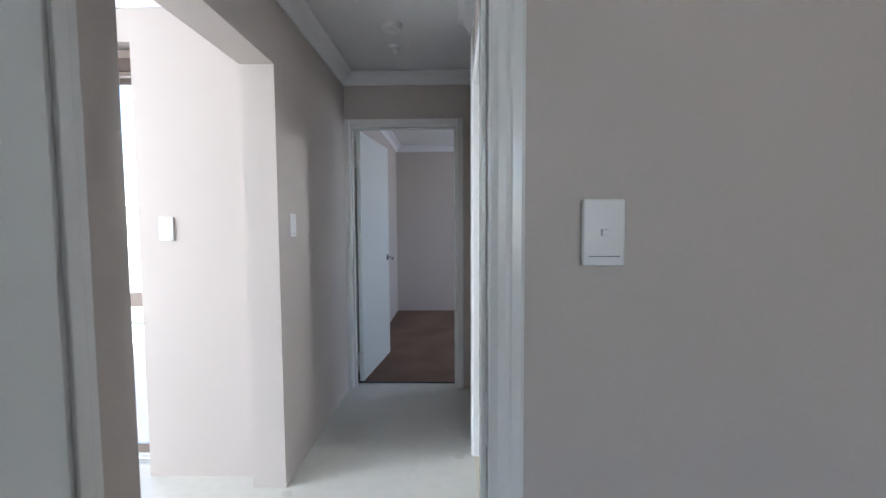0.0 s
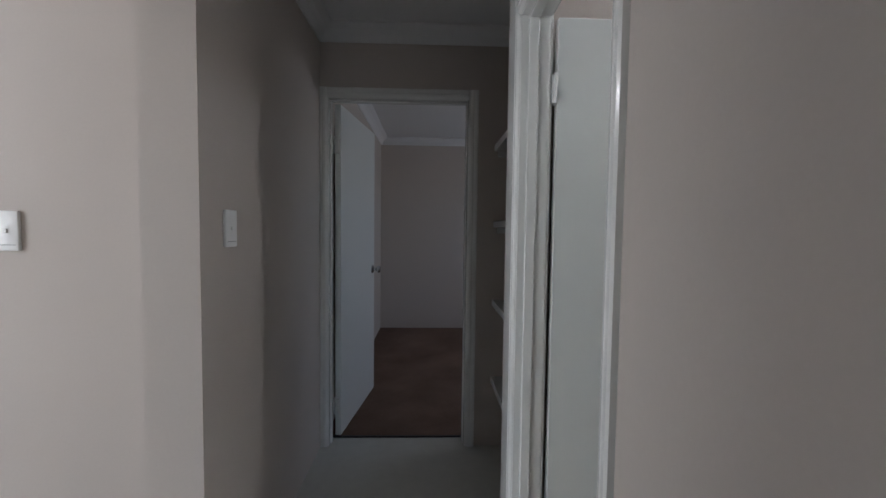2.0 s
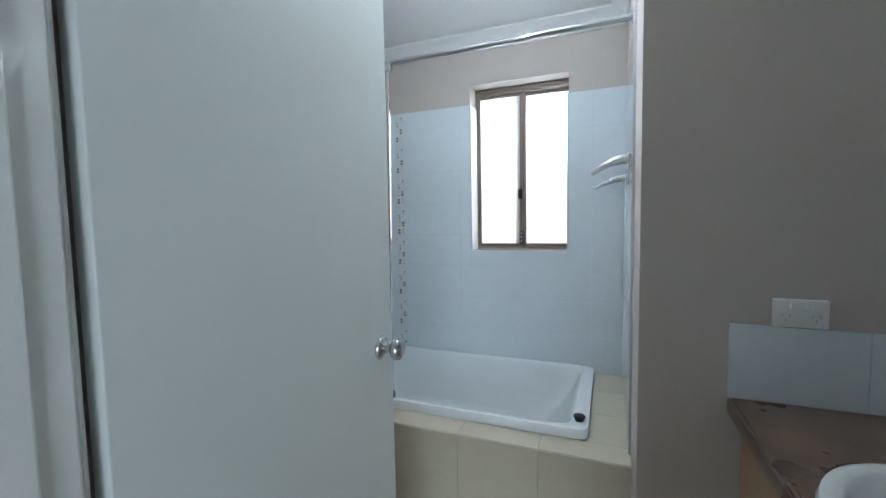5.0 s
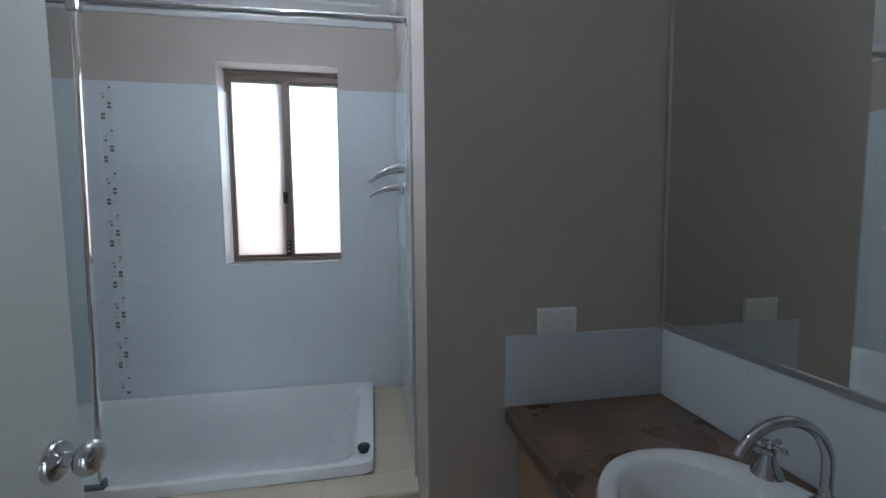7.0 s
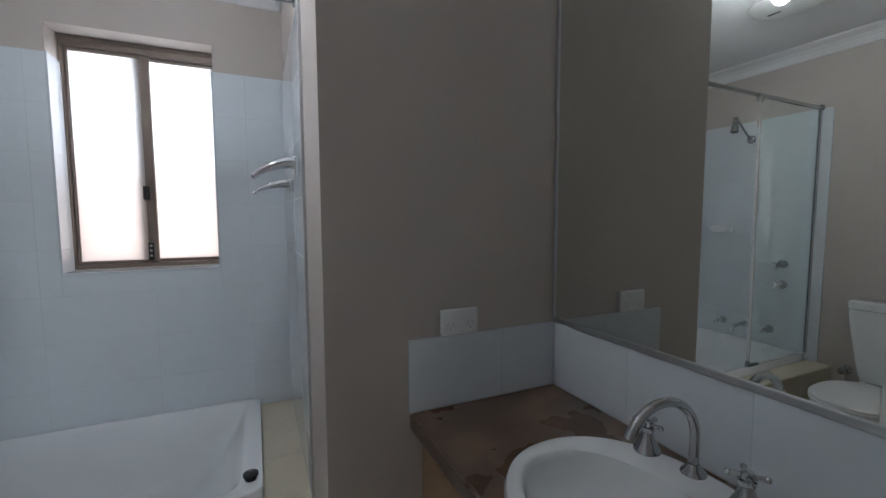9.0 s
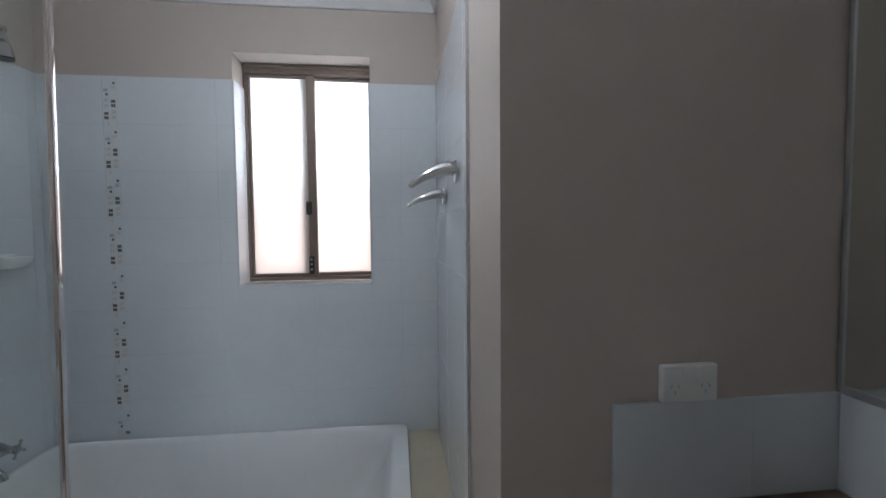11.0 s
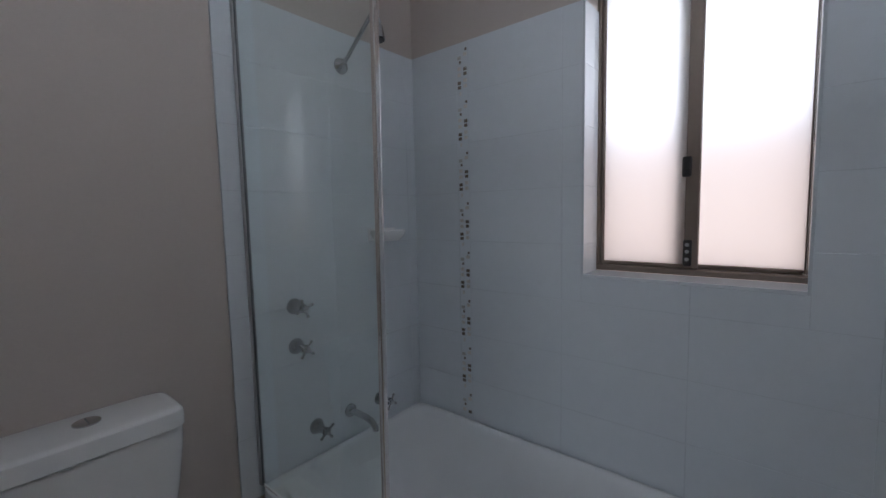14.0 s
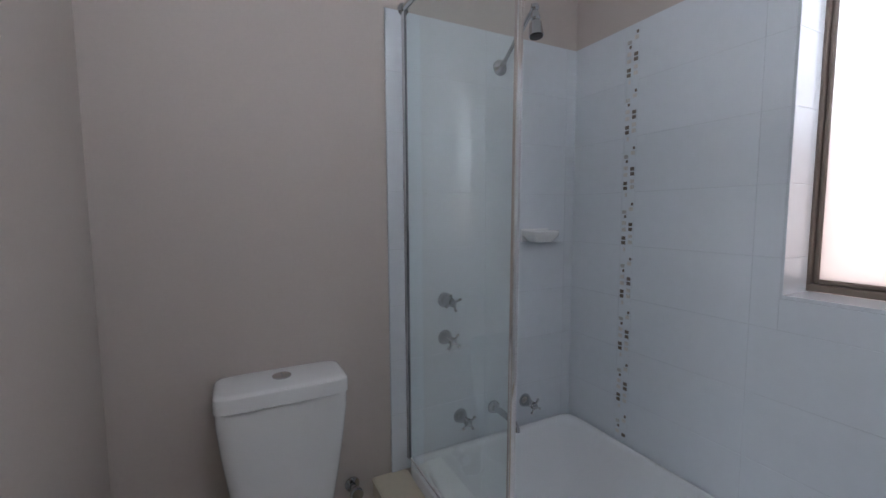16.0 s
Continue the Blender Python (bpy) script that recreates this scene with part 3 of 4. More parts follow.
# ---- bathroom window ----
def bathroom_window():
    ob = thing("window_1", "bronze aluminium sliding window with frosted panes", "window", (0, 0, 0))
    ob["kind"] = "structure"
    y0, y1, z0, z1 = WY0 + 0.002, WY1 - 0.002, WZ0 + 0.012, WZ1 - 0.001
    fx0, fx1 = 3.945, 4.03

    def bar(name, *b, mat=M_ALU, parent=ob, bevel=0.003):
        return part(name, boxes(b, bevel=bevel, seg=1), mat, parent)

    bar("frame_head", fx0, fx1, y0, y1, z1 - 0.042, z1)
    bar("frame_head", fx0 - 0.012, fx0, y0, y1, z1 - 0.018, z1)
    bar("frame_sill", fx0, fx1, y0, y1, z0, z0 + 0.020)
    bar("frame_jamb", fx0, fx1, y0, y0 + 0.006, z0 + 0.02, z1 - 0.042)
    bar("frame_jamb", fx0, fx1, y1 - 0.014, y1, z0 + 0.02, z1 - 0.042)
    for name, a, b, xx in (("fixed_sash", y0 + 0.006, 2.797, 3.99), ("sliding_sash", 2.728, y1 - 0.014, 3.968)):
        right = 0.004 if name == "fixed_sash" else 0.040
        left = 0.032 if name == "fixed_sash" else 0.012
        sash = bar(name, xx - 0.01, xx + 0.01, a, a + right, z0 + 0.02, z1 - 0.042)
        bar("stile", xx - 0.01, xx + 0.01, b - left, b, z0 + 0.02, z1 - 0.042)
        bar("rail", xx - 0.01, xx + 0.01, a + right, b - left, z0 + 0.02, z0 + 0.034)
        bar("rail", xx - 0.01, xx + 0.01, a + right, b - left, z1 - 0.058, z1 - 0.042)
        part("pane", boxes((xx - 0.002, xx + 0.002, a + right - 0.002, b - left + 0.002, z0 + 0.032, z1 - 0.056)), M_FROST, sash, "frosted privacy glass")
    part("latch", boxes((3.940, 3.958, 2.750, 2.776, 1.464, 1.528), bevel=0.004), M_BLACK, ob, "black plastic window latch")
    bm = boxes((3.942, 3.958, 2.744, 2.768, 1.178, 1.262), bevel=0.003)
    part("key_lock", bm, M_BLACK, ob, "dark keyed window lock")
    bm = bmesh.new()
    for z in (1.20, 1.225, 1.247):
        rod(bm, (3.938, 2.756, z), (3.944, 2.756, z), 0.006, 12)
    part("lock_pins", bm, M_SILVER, ob, "small silver lock cylinders", smooth=True)


bathroom_window()
# sky over the boundary wall through the upper panes, the wall's warm light through the lower ones
area_lamp("window_daylight", look((4.075, 2.755, 1.865), (0, 2.755, 1.865)), 0.76, 0.50, 3.3, (1.0, 0.985, 0.975))
area_lamp("window_wall_light", look((4.075, 2.755, 1.31), (0, 2.755, 1.31)), 0.76, 0.56, 1.7, (1.0, 0.79, 0.65))
# added fill lamp in the assumed bedroom window, tuned by eye
area_lamp("bedroom_fill", look((3.68, 5.4, 1.5), (0, 5.4, 1.4)), 1.5, 1.15, 3.5, (0.92, 0.945, 1.0))
# weak added fill lamp in the first room's assumed opening
area_lamp("room_fill", look((1.85, -2.3, 1.6), (1.75, 0, 1.4)), 1.0, 0.95, 0.1, (0.86, 0.93, 1.0))
# added fill lamp in the assumed far window, brightens living room and hall
area_lamp("living_fill", look((-4.38, -0.2, 1.22), (0, -0.2, 1.2)), 2.9, 1.8, 42, (1.0, 0.98, 0.95))


# ---- bath, hob and screen ----
def superellipse(cx, cy, a, b, n, k, z):
    out = []
    for i in range(k):
        t = 2 * math.pi * i / k
        c, s = math.cos(t), math.sin(t)
        out.append(Vector((cx + a * math.copysign(abs(c) ** (2 / n), c), cy + b * math.copysign(abs(s) ** (2 / n), s), z)))
    return out


def skin(bm, rings, close_top=False, close_bottom=True):
    vs = [[bm.verts.new(p) for p in r] for r in rings]
    k = len(vs[0])
    for a, b in zip(vs, vs[1:]):
        for i in range(k):
            bm.faces.new((a[i], a[(i + 1) % k], b[(i + 1) % k], b[i]))
    if close_bottom:
        bm.faces.new(vs[-1])
    if close_top:
        bm.faces.new(list(reversed(vs[0])))
    return bm


RIM = 0.476
HOB = 0.432
BXA, BXB, BYA, BYB = 3.020, 3.812, 2.306, 3.826


def bathtub():
    ob = thing("bathtub", "white enamelled bathtub set into a cream tiled hob", "bathtub", ((BXA + BXB) / 2, (BYA + BYB) / 2, RIM))
    a, b = (BXB - BXA) / 2, (BYB - BYA) / 2
    k = 96

    def ring(front, back, foot, head, n, z):
        return superellipse((front - back) / 2, (foot - head) / 2, a - (front + back) / 2, b - (foot + head) / 2, n, k, z)

    rings = [ring(0, 0, 0, 0, 26, HOB - RIM + 0.002), ring(0, 0, 0, 0, 26, -0.007), ring(0.002, 0.002, 0.002, 0.002, 26, -0.002), ring(0.007, 0.006, 0.007, 0.006, 24, 0.0),
             ring(0.030, 0.014, 0.055, 0.020, 15, -0.001), ring(0.036, 0.019, 0.064, 0.027, 13, -0.005), ring(0.043, 0.025, 0.076, 0.038, 11, -0.018), ring(0.054, 0.036, 0.10, 0.058, 9, -0.07),
             ring(0.080, 0.062, 0.17, 0.10, 8, -0.18), ring(0.115, 0.10, 0.26, 0.15, 7, -0.285), ring(0.16, 0.145, 0.33, 0.20, 6, -0.323), ring(0.25, 0.24, 0.42, 0.30, 4, -0.335)]
    part("tub", skin(bmesh.new(), rings), M_BATH, ob, smooth=True)
    bm = bmesh.new()
    lathe(bm, [(0.0005, 0), (0.026, 0.0), (0.025, 0.004), (0.018, 0.003), (0.0005, 0.002)], (0, b - 0.40, -0.335))
    part("waste", bm, M_CHROME, ob, "chrome bath waste", smooth=True)


bathtub()


def bath_plug():
    ob = thing("bath_plug", "black rubber plug on the corner of the bath rim", "bath plug", (3.105, 2.345, RIM))
    bm = bmesh.new()
    lathe(bm, [(0.0005, 0), (0.019, 0.0), (0.021, 0.012), (0.025, 0.014), (0.025, 0.021), (0.021, 0.024), (0.0005, 0.025)], (0, 0, 0))
    part("stopper", bm, M_BLACK, ob, smooth=True)
    bm = bmesh.new()
    lathe(bm, [(0.0005, 0.024), (0.004, 0.024), (0.004, 0.03), (0.0005, 0.031)], (0, 0, 0))
    part("stud", bm, M_CHROME, ob, smooth=True)


bath_plug()

hob = structure("bath_hob", boxes((2.905, BXA + 0.012, NIBB_Y, TOI_Y, 0, HOB - 0.012), (BXA + 0.012, WIN_X, NIBB_Y, BYA + 0.012, 0, HOB - 0.012)), M_HGROUT, "cream tiled hob round the bath", "hob")


def tile_mesh(name, w, h, d, mat):
    """A glazed tile with eased edges, lying in the xz plane, its face towards -y."""
    return finish(name, boxes((0.0006, w - 0.0006, -d, 0.0, 0.0006, h - 0.0006), bevel=0.0008), mat)


def lay(parent, name, me, m):
    ob = new(name, me)
    ob.parent = parent
    ob.matrix_local = m
    return ob


# hob tiles: front row and top
for i in range(5):
    y = NIBB_Y + i * 0.338
    for z0, h in ((0.0, 0.09), (0.09, 0.33)):
        lay(hob, "tile", tile_mesh("hob_front_tile", 0.338, h, 0.008, M_HOB), pose(2.905, y + 0.338, z0 + 0.001, 0, 0, -90))
def flat_tile(w, l, d, mat):
    """A tile lying flat, its top face at d above its corner."""
    return finish("flat_tile", boxes((0.0006, w - 0.0006, 0.0006, l - 0.0006, 0.0, d), bevel=0.0007), mat)


me = flat_tile(0.124, 0.338, 0.012, M_HOB)
for i in range(5):
    lay(hob, "tile", me, pose(2.897, NIBB_Y + i * 0.338, HOB - 0.012))
me = flat_tile(0.268, 0.155, 0.012, M_HOB)
for i in range(3):
    lay(hob, "tile", me, pose(3.021 + i * 0.268, NIBB_Y, HOB - 0.012))
part("edge_trim", boxes((2.893, 2.899, NIBB_Y, TOI_Y, HOB - 0.012, HOB - 0.0035)), M_HOB, hob, "cream tile trim along the edge")


LEAN = 0.022


def shower_screen():
    ob = thing("shower_screen", "clear glass bath screen with chrome edge and brace rail", "shower screen", (3.035, TOI_Y, RIM))
    top = 2.045 - RIM
    bm = boxes((-0.004, 0.004, -0.626, -0.02, 0.006, top), bevel=0.0015)
    for v in bm.verts:
        if v.co.y < -0.3:
            v.co.y -= LEAN * v.co.z / top
    glass = part("glass", bm, M_GLASS, ob)
    glass.visible_shadow = False
    part("wall_channel", boxes((-0.010, 0.010, -0.024, -0.009, 0.001, top), bevel=0.002), M_SILVER, ob, "slim satin wall channel")
    part("channel_seal", boxes((-0.006, 0.006, -0.031, -0.024, 0.001, top), bevel=0.001), M_GREY, ob, "grey sealing strip")
    bm = bmesh.new()
    pts = [(-0.0075, 0.0), (-0.0085, 0.003), (-0.0080, 0.0105), (-0.0060, 0.0125), (0.0, 0.0130), (0.0060, 0.0125), (0.0080, 0.0105), (0.0085, 0.003), (0.0075, 0.0)]
    ra = [bm.verts.new((x, -0.621 - y, 0.03)) for x, y in pts]
    rb = [bm.verts.new((x, -0.621 - LEAN - y, top + 0.004)) for x, y in pts]
    n = len(pts)
    for i in range(n):
        bm.faces.new((ra[i], ra[(i + 1) % n], rb[(i + 1) % n], rb[i]))
    bm.faces.new(ra)
    bm.faces.new(list(reversed(rb)))
    part("edge_profile", bm, M_EDGE, ob, "polished bright edge profile", smooth=True)
    part("foot", boxes((-0.012, 0.012, -0.640, -0.535, 0.001, 0.014), (-0.010, 0.010, -0.640, -0.630, 0.014, 0.034), bevel=0.002), M_GREY, ob, "grey foot of the screen")
    part("bottom_seal", boxes((-0.005, 0.005, -0.535, -0.03, 0.001, 0.010)), M_PLAST, ob)
    part("clip", boxes((-0.014, 0.014, -0.668, -0.632, top - 0.02, top + 0.02), bevel=0.004), M_CHROME, ob, "chrome clip")
    bm = bmesh.new()
    rod(bm, (0, -0.011, top + 0.0105), (0, NIBB_Y - TOI_Y + 0.018, top + 0.028), 0.0125, 18)
    part("brace_rail", bm, M_CHROME, ob, "round chrome brace rail", smooth=True)
    bm = bmesh.new()
    lathe(bm, [(0.0005, 0), (0.024, 0), (0.024, 0.004), (0.013, 0.010), (0.0005, 0.011)], (0, NIBB_Y - TOI_Y + 0.009, top + 0.028), (0, 1, 0))
    part("flange", bm, M_CHROME, ob, "chrome wall flange", smooth=True)
    bm = bmesh.new()
    lathe(bm, [(0.0005, 0), (0.022, 0), (0.022, 0.004), (0.0125, 0.010), (0.0005, 0.011)], (0, -0.0085, top + 0.0105), (0, -1, 0))
    part("flange", bm, M_CHROME, ob, "chrome wall flange", smooth=True)


shower_screen()


# ---- taps and shower ----
def cross_tap(label, at, out, r=0.024, spin=20, reach=1.0):
    """Wall or bench tap: flange, bell-shaped body and a four-armed handle standing off by reach."""
    ob = thing("tap", label, "tap", at, "chrome cross-handle taps")
    ob.rotation_euler = turn_to(out).to_euler()
    bm = bmesh.new()
    lathe(bm, [(0.0005, 0), (r + 0.005, 0), (r + 0.004, 0.006), (r - 0.003, 0.014 * reach), (r - 0.008, 0.022 * reach), (r - 0.012, 0.034 * reach), (r - 0.009, 0.038 * reach), (r - 0.009, 0.043 * reach), (0.0005, 0.044 * reach)], (0, 0, 0))
    part("body", bm, M_CHROME, ob, smooth=True)
    bm = bmesh.new()
    h = 0.044 * reach
    lathe(bm, [(0.0005, h - 0.002), (0.010, h - 0.002), (0.012, h + 0.006), (0.010, h + 0.014), (0.0005, h + 0.017)], (0, 0, 0))
    for k in range(4):
        t = radians(spin + 90 * k)
        c, s = math.cos(t), math.sin(t)
        rod(bm, (0.006 * c, 0.006 * s, h + 0.006), (0.029 * c, 0.029 * s, h + 0.006), 0.0046, 10)
        ball(bm, (0.030 * c, 0.030 * s, h + 0.006), 0.0062, u=10, v=8)
    part("handle", bm, M_CHROME, ob, smooth=True)
    return ob


for x, z, s in ((3.19, 1.050, 20), (3.19, 0.907, 50), (3.255, 0.584, 35), (3.565, 0.579, 60)):
    cross_tap("chrome cross-handle tap on the tiled bath wall", (x, TOI_Y - 0.009, z), (0, -1, 0), spin=s, reach=1.4)


def bath_spout():
    ob = thing("bath_spout", "chrome bath spout on the tiled wall", "spout", (3.41, TOI_Y - 0.009, 0.585))
    bm = bmesh.new()
    lathe(bm, [(0.0005, 0), (0.027, 0), (0.026, 0.006), (0.016, 0.012), (0.0005, 0.013)], (0, 0, 0), (0, -1, 0))
    part("flange", bm, M_CHROME, ob, smooth=True)
    bm = bmesh.new()
    pipe(bm, [(0, -0.008, 0), (0, -0.05, 0.002), (0, -0.10, 0.0), (0, -0.135, -0.008), (0, -0.15, -0.024), (0, -0.152, -0.036)], [0.013, 0.013, 0.0125, 0.012, 0.012, 0.012])
    part("pipe", bm, M_CHROME, ob, smooth=True)


bath_spout()


def shower_head():
    ob = thing("shower", "chrome shower arm and head on the tiled wall", "shower head", (3.43, TOI_Y - 0.009, 1.925))
    bm = bmesh.new()
    lathe(bm, [(0.0005, 0), (0.030, 0), (0.029, 0.006), (0.018, 0.013), (0.009, 0.018), (0.0005, 0.019)], (0, 0, 0), (0, -1, 0))
    part("flange", bm, M_CHROME, ob, smooth=True)
    bm = bmesh.new()
    pipe(bm, [(0, -0.01, 0), (0, -0.03, 0.012), (-0.004, -0.12, 0.075), (-0.010, -0.185, 0.118), (-0.012, -0.205, 0.126)], 0.0075)
    part("arm", bm, M_CHROME, ob, smooth=True)
    bm = bmesh.new()
    lathe(bm, [(0.0005, 0), (0.013, 0.0), (0.015, 0.012), (0.010, 0.020), (0.014, 0.030), (0.017, 0.046), (0.013, 0.052), (0.020, 0.062), (0.024, 0.098), (0.025, 0.104), (0.0005, 0.104)], (-0.014, -0.215, 0.136), (0.0, -0.10, -1))
    part("head", bm, M_CHROME, ob, smooth=True)
    bm = bmesh.new()
    lathe(bm, [(0.0005, 0.1035), (0.0225, 0.1035), (0.0215, 0.108), (0.0005, 0.109)], (-0.014, -0.215, 0.136), (0.0, -0.10, -1))
    part("spray_plate", bm, M_BLACK, ob, "dark spray plate")


shower_head()


def soap_dish():
    ob = thing("soap_dish", "white ceramic soap dish on the tiled bath wall", "soap dish", (3.60, TOI_Y - 0.009, 1.290))
    k = 40
    rings = [superellipse(0, -0.045, 0.045, 0.03, 4, k, -0.034), superellipse(0, -0.045, 0.066, 0.045, 5, k, -0.010), superellipse(0, -0.045, 0.07, 0.047, 5, k, 0.008), superellipse(0, -0.045, 0.066, 0.043, 5, k, 0.011), superellipse(0, -0.045, 0.058, 0.036, 4, k, 0.004), superellipse(0, -0.045, 0.045, 0.026, 3, k, -0.008)]
    part("dish", skin(bmesh.new(), rings, close_top=True), M_CERAM, ob, smooth=True)
    part("back", boxes((-0.07, 0.07, -0.012, 0.0, -0.034, 0.018), bevel=0.004, seg=2), M_CERAM, ob)


soap_dish()


def towel_hook(label, x, z, k):
    """A curved chrome arm on an upright wall plate."""
    ob = thing("towel_hook", label, "towel hook", (x, NIBB_Y + 0.009, z), "curved chrome towel hooks")
    part("plate", boxes((-0.014 * k, 0.014 * k, 0.0, 0.013, -0.030 * k, 0.036 * k), bevel=0.005, seg=2), M_CHROME, ob, "chrome wall plate", smooth=True)
    path = [(0, 0.006, 0.012 * k), (0, 0.03, 0.013 * k), (0, 0.055, 0.008 * k), (0, 0.08, -0.001 * k), (0, 0.105, -0.013 * k), (0, 0.125, -0.026 * k), (0, 0.139, -0.037 * k)]
    bm = bmesh.new()
    pipe(bm, path, [0.021 * k, 0.0205 * k, 0.019 * k, 0.0165 * k, 0.014 * k, 0.0115 * k, 0.0095 * k])
    ball(bm, path[-1], 0.0098 * k, u=14, v=10)
    part("arm", bm, M_CHROME, ob, "curved chrome arm", smooth=True)


towel_hook("large curved chrome towel hook on the bath wall tiles", 3.12, 1.556, 1.0)
towel_hook("smaller curved chrome towel hook lower on the bath wall", 3.43, 1.509, 0.85)


# ---- toilet ----
def toilet():
    ob = thing("toilet", "white ceramic close-coupled toilet with a tapered cistern", "toilet", (2.600, TOI_Y, 0))
    k = 48

    def slab(z, w, d, n=7, inset=0.0):
        return superellipse(0, -d / 2 - 0.002, w * 0.48 - inset, d / 2 - inset, n, k, z)

    part("cistern", skin(bmesh.new(), [slab(0.842, 0.372, 0.172, 7), slab(0.80, 0.370, 0.171, 7), slab(0.70, 0.350, 0.165, 6), slab(0.58, 0.318, 0.155, 5), slab(0.47, 0.280, 0.145, 5), slab(0.43, 0.262, 0.14, 5), slab(0.425, 0.24, 0.13, 5)], close_top=True), M_CERAM, ob, smooth=True)
    part("lid", skin(bmesh.new(), [slab(0.893, 0.375, 0.176, 7, 0.014), slab(0.891, 0.375, 0.176, 7, 0.006), slab(0.885, 0.377, 0.178, 7, 0.001), slab(0.875, 0.379, 0.179, 7), slab(0.846, 0.379, 0.179, 7), slab(0.8435, 0.375, 0.176, 7, 0.004)], close_top=True), M_CERAM, ob, smooth=True)
    bm = bmesh.new()
    lathe(bm, [(0.0005, 0), (0.027, 0), (0.027, 0.003), (0.0235, 0.005), (0.0005, 0.0055)], (0, -0.085, 0.893))
    button = part("flush_button", bm, M_CHROME, ob, "round chrome flush button", smooth=True)
    part("button_split", boxes((-0.0008, 0.0008, -0.107, -0.063, 0.8982, 0.8992)), M_GREY, button)

    def oval(z, a, b, cy, n=2.3):
        return superellipse(0, cy, a, b, n, k, z)

    part("bowl", skin(bmesh.new(), [oval(0.40, 0.185, 0.245, -0.42), oval(0.37, 0.183, 0.245, -0.42), oval(0.30, 0.165, 0.23, -0.40), oval(0.18, 0.125, 0.20, -0.35), oval(0.06, 0.115, 0.21, -0.31, 3), oval(0.004, 0.12, 0.22, -0.31, 3)], close_top=True), M_CERAM, ob, smooth=True)
    part("pan_deck", boxes((-0.125, 0.125, -0.24, -0.004, 0.20, 0.424), bevel=0.02, seg=3), M_CERAM, ob, smooth=True)
    part("seat", skin(bmesh.new(), [oval(0.420, 0.186, 0.235, -0.42), oval(0.414, 0.192, 0.242, -0.42), oval(0.404, 0.19, 0.24, -0.42)], close_top=True), M_PLAST, ob, "white plastic toilet seat", smooth=True)
    part("seat_lid", skin(bmesh.new(), [oval(0.440, 0.165, 0.215, -0.42), oval(0.437, 0.182, 0.232, -0.42), oval(0.428, 0.19, 0.24, -0.42), oval(0.422, 0.188, 0.238, -0.42)], close_top=True), M_PLAST, ob, "white plastic toilet lid", smooth=True)
    for x in (-0.075, 0.075):
        bm = bmesh.new()
        rod(bm, (x, -0.20, 0.424), (x, -0.20, 0.445), 0.013, 14)
        part("seat_hinge", bm, M_PLAST, ob, smooth=True)


toilet()


def stop_valve():
    ob = thing("stop_valve", "chrome water stop valve on the wall beside the toilet", "valve", (2.822, TOI_Y, 0.432))
    bm = bmesh.new()
    lathe(bm, [(0.0005, 0), (0.026, 0), (0.025, 0.005), (0.011, 0.010), (0.011, 0.05), (0.0005, 0.051)], (0, 0, 0), (0, -1, 0))
    part("body", bm, M_CHROME, ob, smooth=True)
    bm = bmesh.new()
    lathe(bm, [(0.0005, 0), (0.020, 0), (0.022, 0.006), (0.022, 0.018), (0.018, 0.023), (0.0005, 0.024)], (0, -0.05, 0), (0, -1, 0.15))
    part("handle", bm, M_CHROME, ob, smooth=True)
    bm = bmesh.new()
    pipe(bm, [(0, -0.035, -0.005), (0, -0.035, -0.05), (-0.02, -0.035, -0.09), (-0.07, -0.04, -0.10), (-0.10, -0.05, -0.06), (-0.105, -0.06, -0.036)], 0.006)
    part("hose", bm, M_SILVER, ob, smooth=True)


stop_valve()

# ---- vanity ----
VX0, VX1, VY1 = BX0 + 0.002, VAN_X - 0.010, 1.905
CT = 0.832


def vanity_cabinet():
    ob = thing("vanity_cabinet", "oak laminate vanity cabinet under the basin", "cabinet", (VX0, MIR_Y, 0))
    w = VX1 - VX0
    dd = VY1 - MIR_Y - 0.035
    part("side_panel", boxes((0.002, 0.018, 0.010, dd, 0.10, CT - 0.040)), M_VAN, ob)
    part("side_panel", boxes((w - 0.016, w, 0.010, dd, 0.10, CT - 0.040)), M_VAN, ob)
    part("base_panel", boxes((0.018, w - 0.016, 0.010, dd, 0.10, 0.116)), M_VAN, ob)
    part("top_rail", boxes((0.018, w - 0.016, dd - 0.016, dd, CT - 0.10, CT - 0.040)), M_VAN, ob)
    part("kickboard", boxes((0.002, w, 0.03, VY1 - MIR_Y - 0.08, 0.003, 0.10)), M_VAN, ob)
    n = 3
    for i in range(n):
        xa = 0.004 + i * w / n
        part("door", boxes((xa, xa + w / n - 0.004, VY1 - MIR_Y - 0.034, VY1 - MIR_Y - 0.016, 0.105, CT - 0.044), bevel=0.0015), M_VAN, ob)


vanity_cabinet()


BCX, BCY = 2.065, 1.69


def rect_ring(inner, cx, cy, x0, x1, y0, y1, z):
    """Points of a rectangle's rim straight out from (cx, cy) past each point of an inner ring, with the corners kept."""
    out = []
    for p in inner:
        c, s = p.x - cx, p.y - cy
        r = min(((x1 if c > 0 else x0) - cx) / c if abs(c) > 1e-9 else 1e9, ((y1 if s > 0 else y0) - cy) / s if abs(s) > 1e-9 else 1e9)
        out.append(Vector((cx + r * c, cy + r * s, z)))
    for qx in (x0, x1):
        for qy in (y0, y1):
            best = min(range(len(out)), key=lambda i: (out[i].x - qx) ** 2 + (out[i].y - qy) ** 2)
            out[best] = Vector((qx, qy, z))
    return out


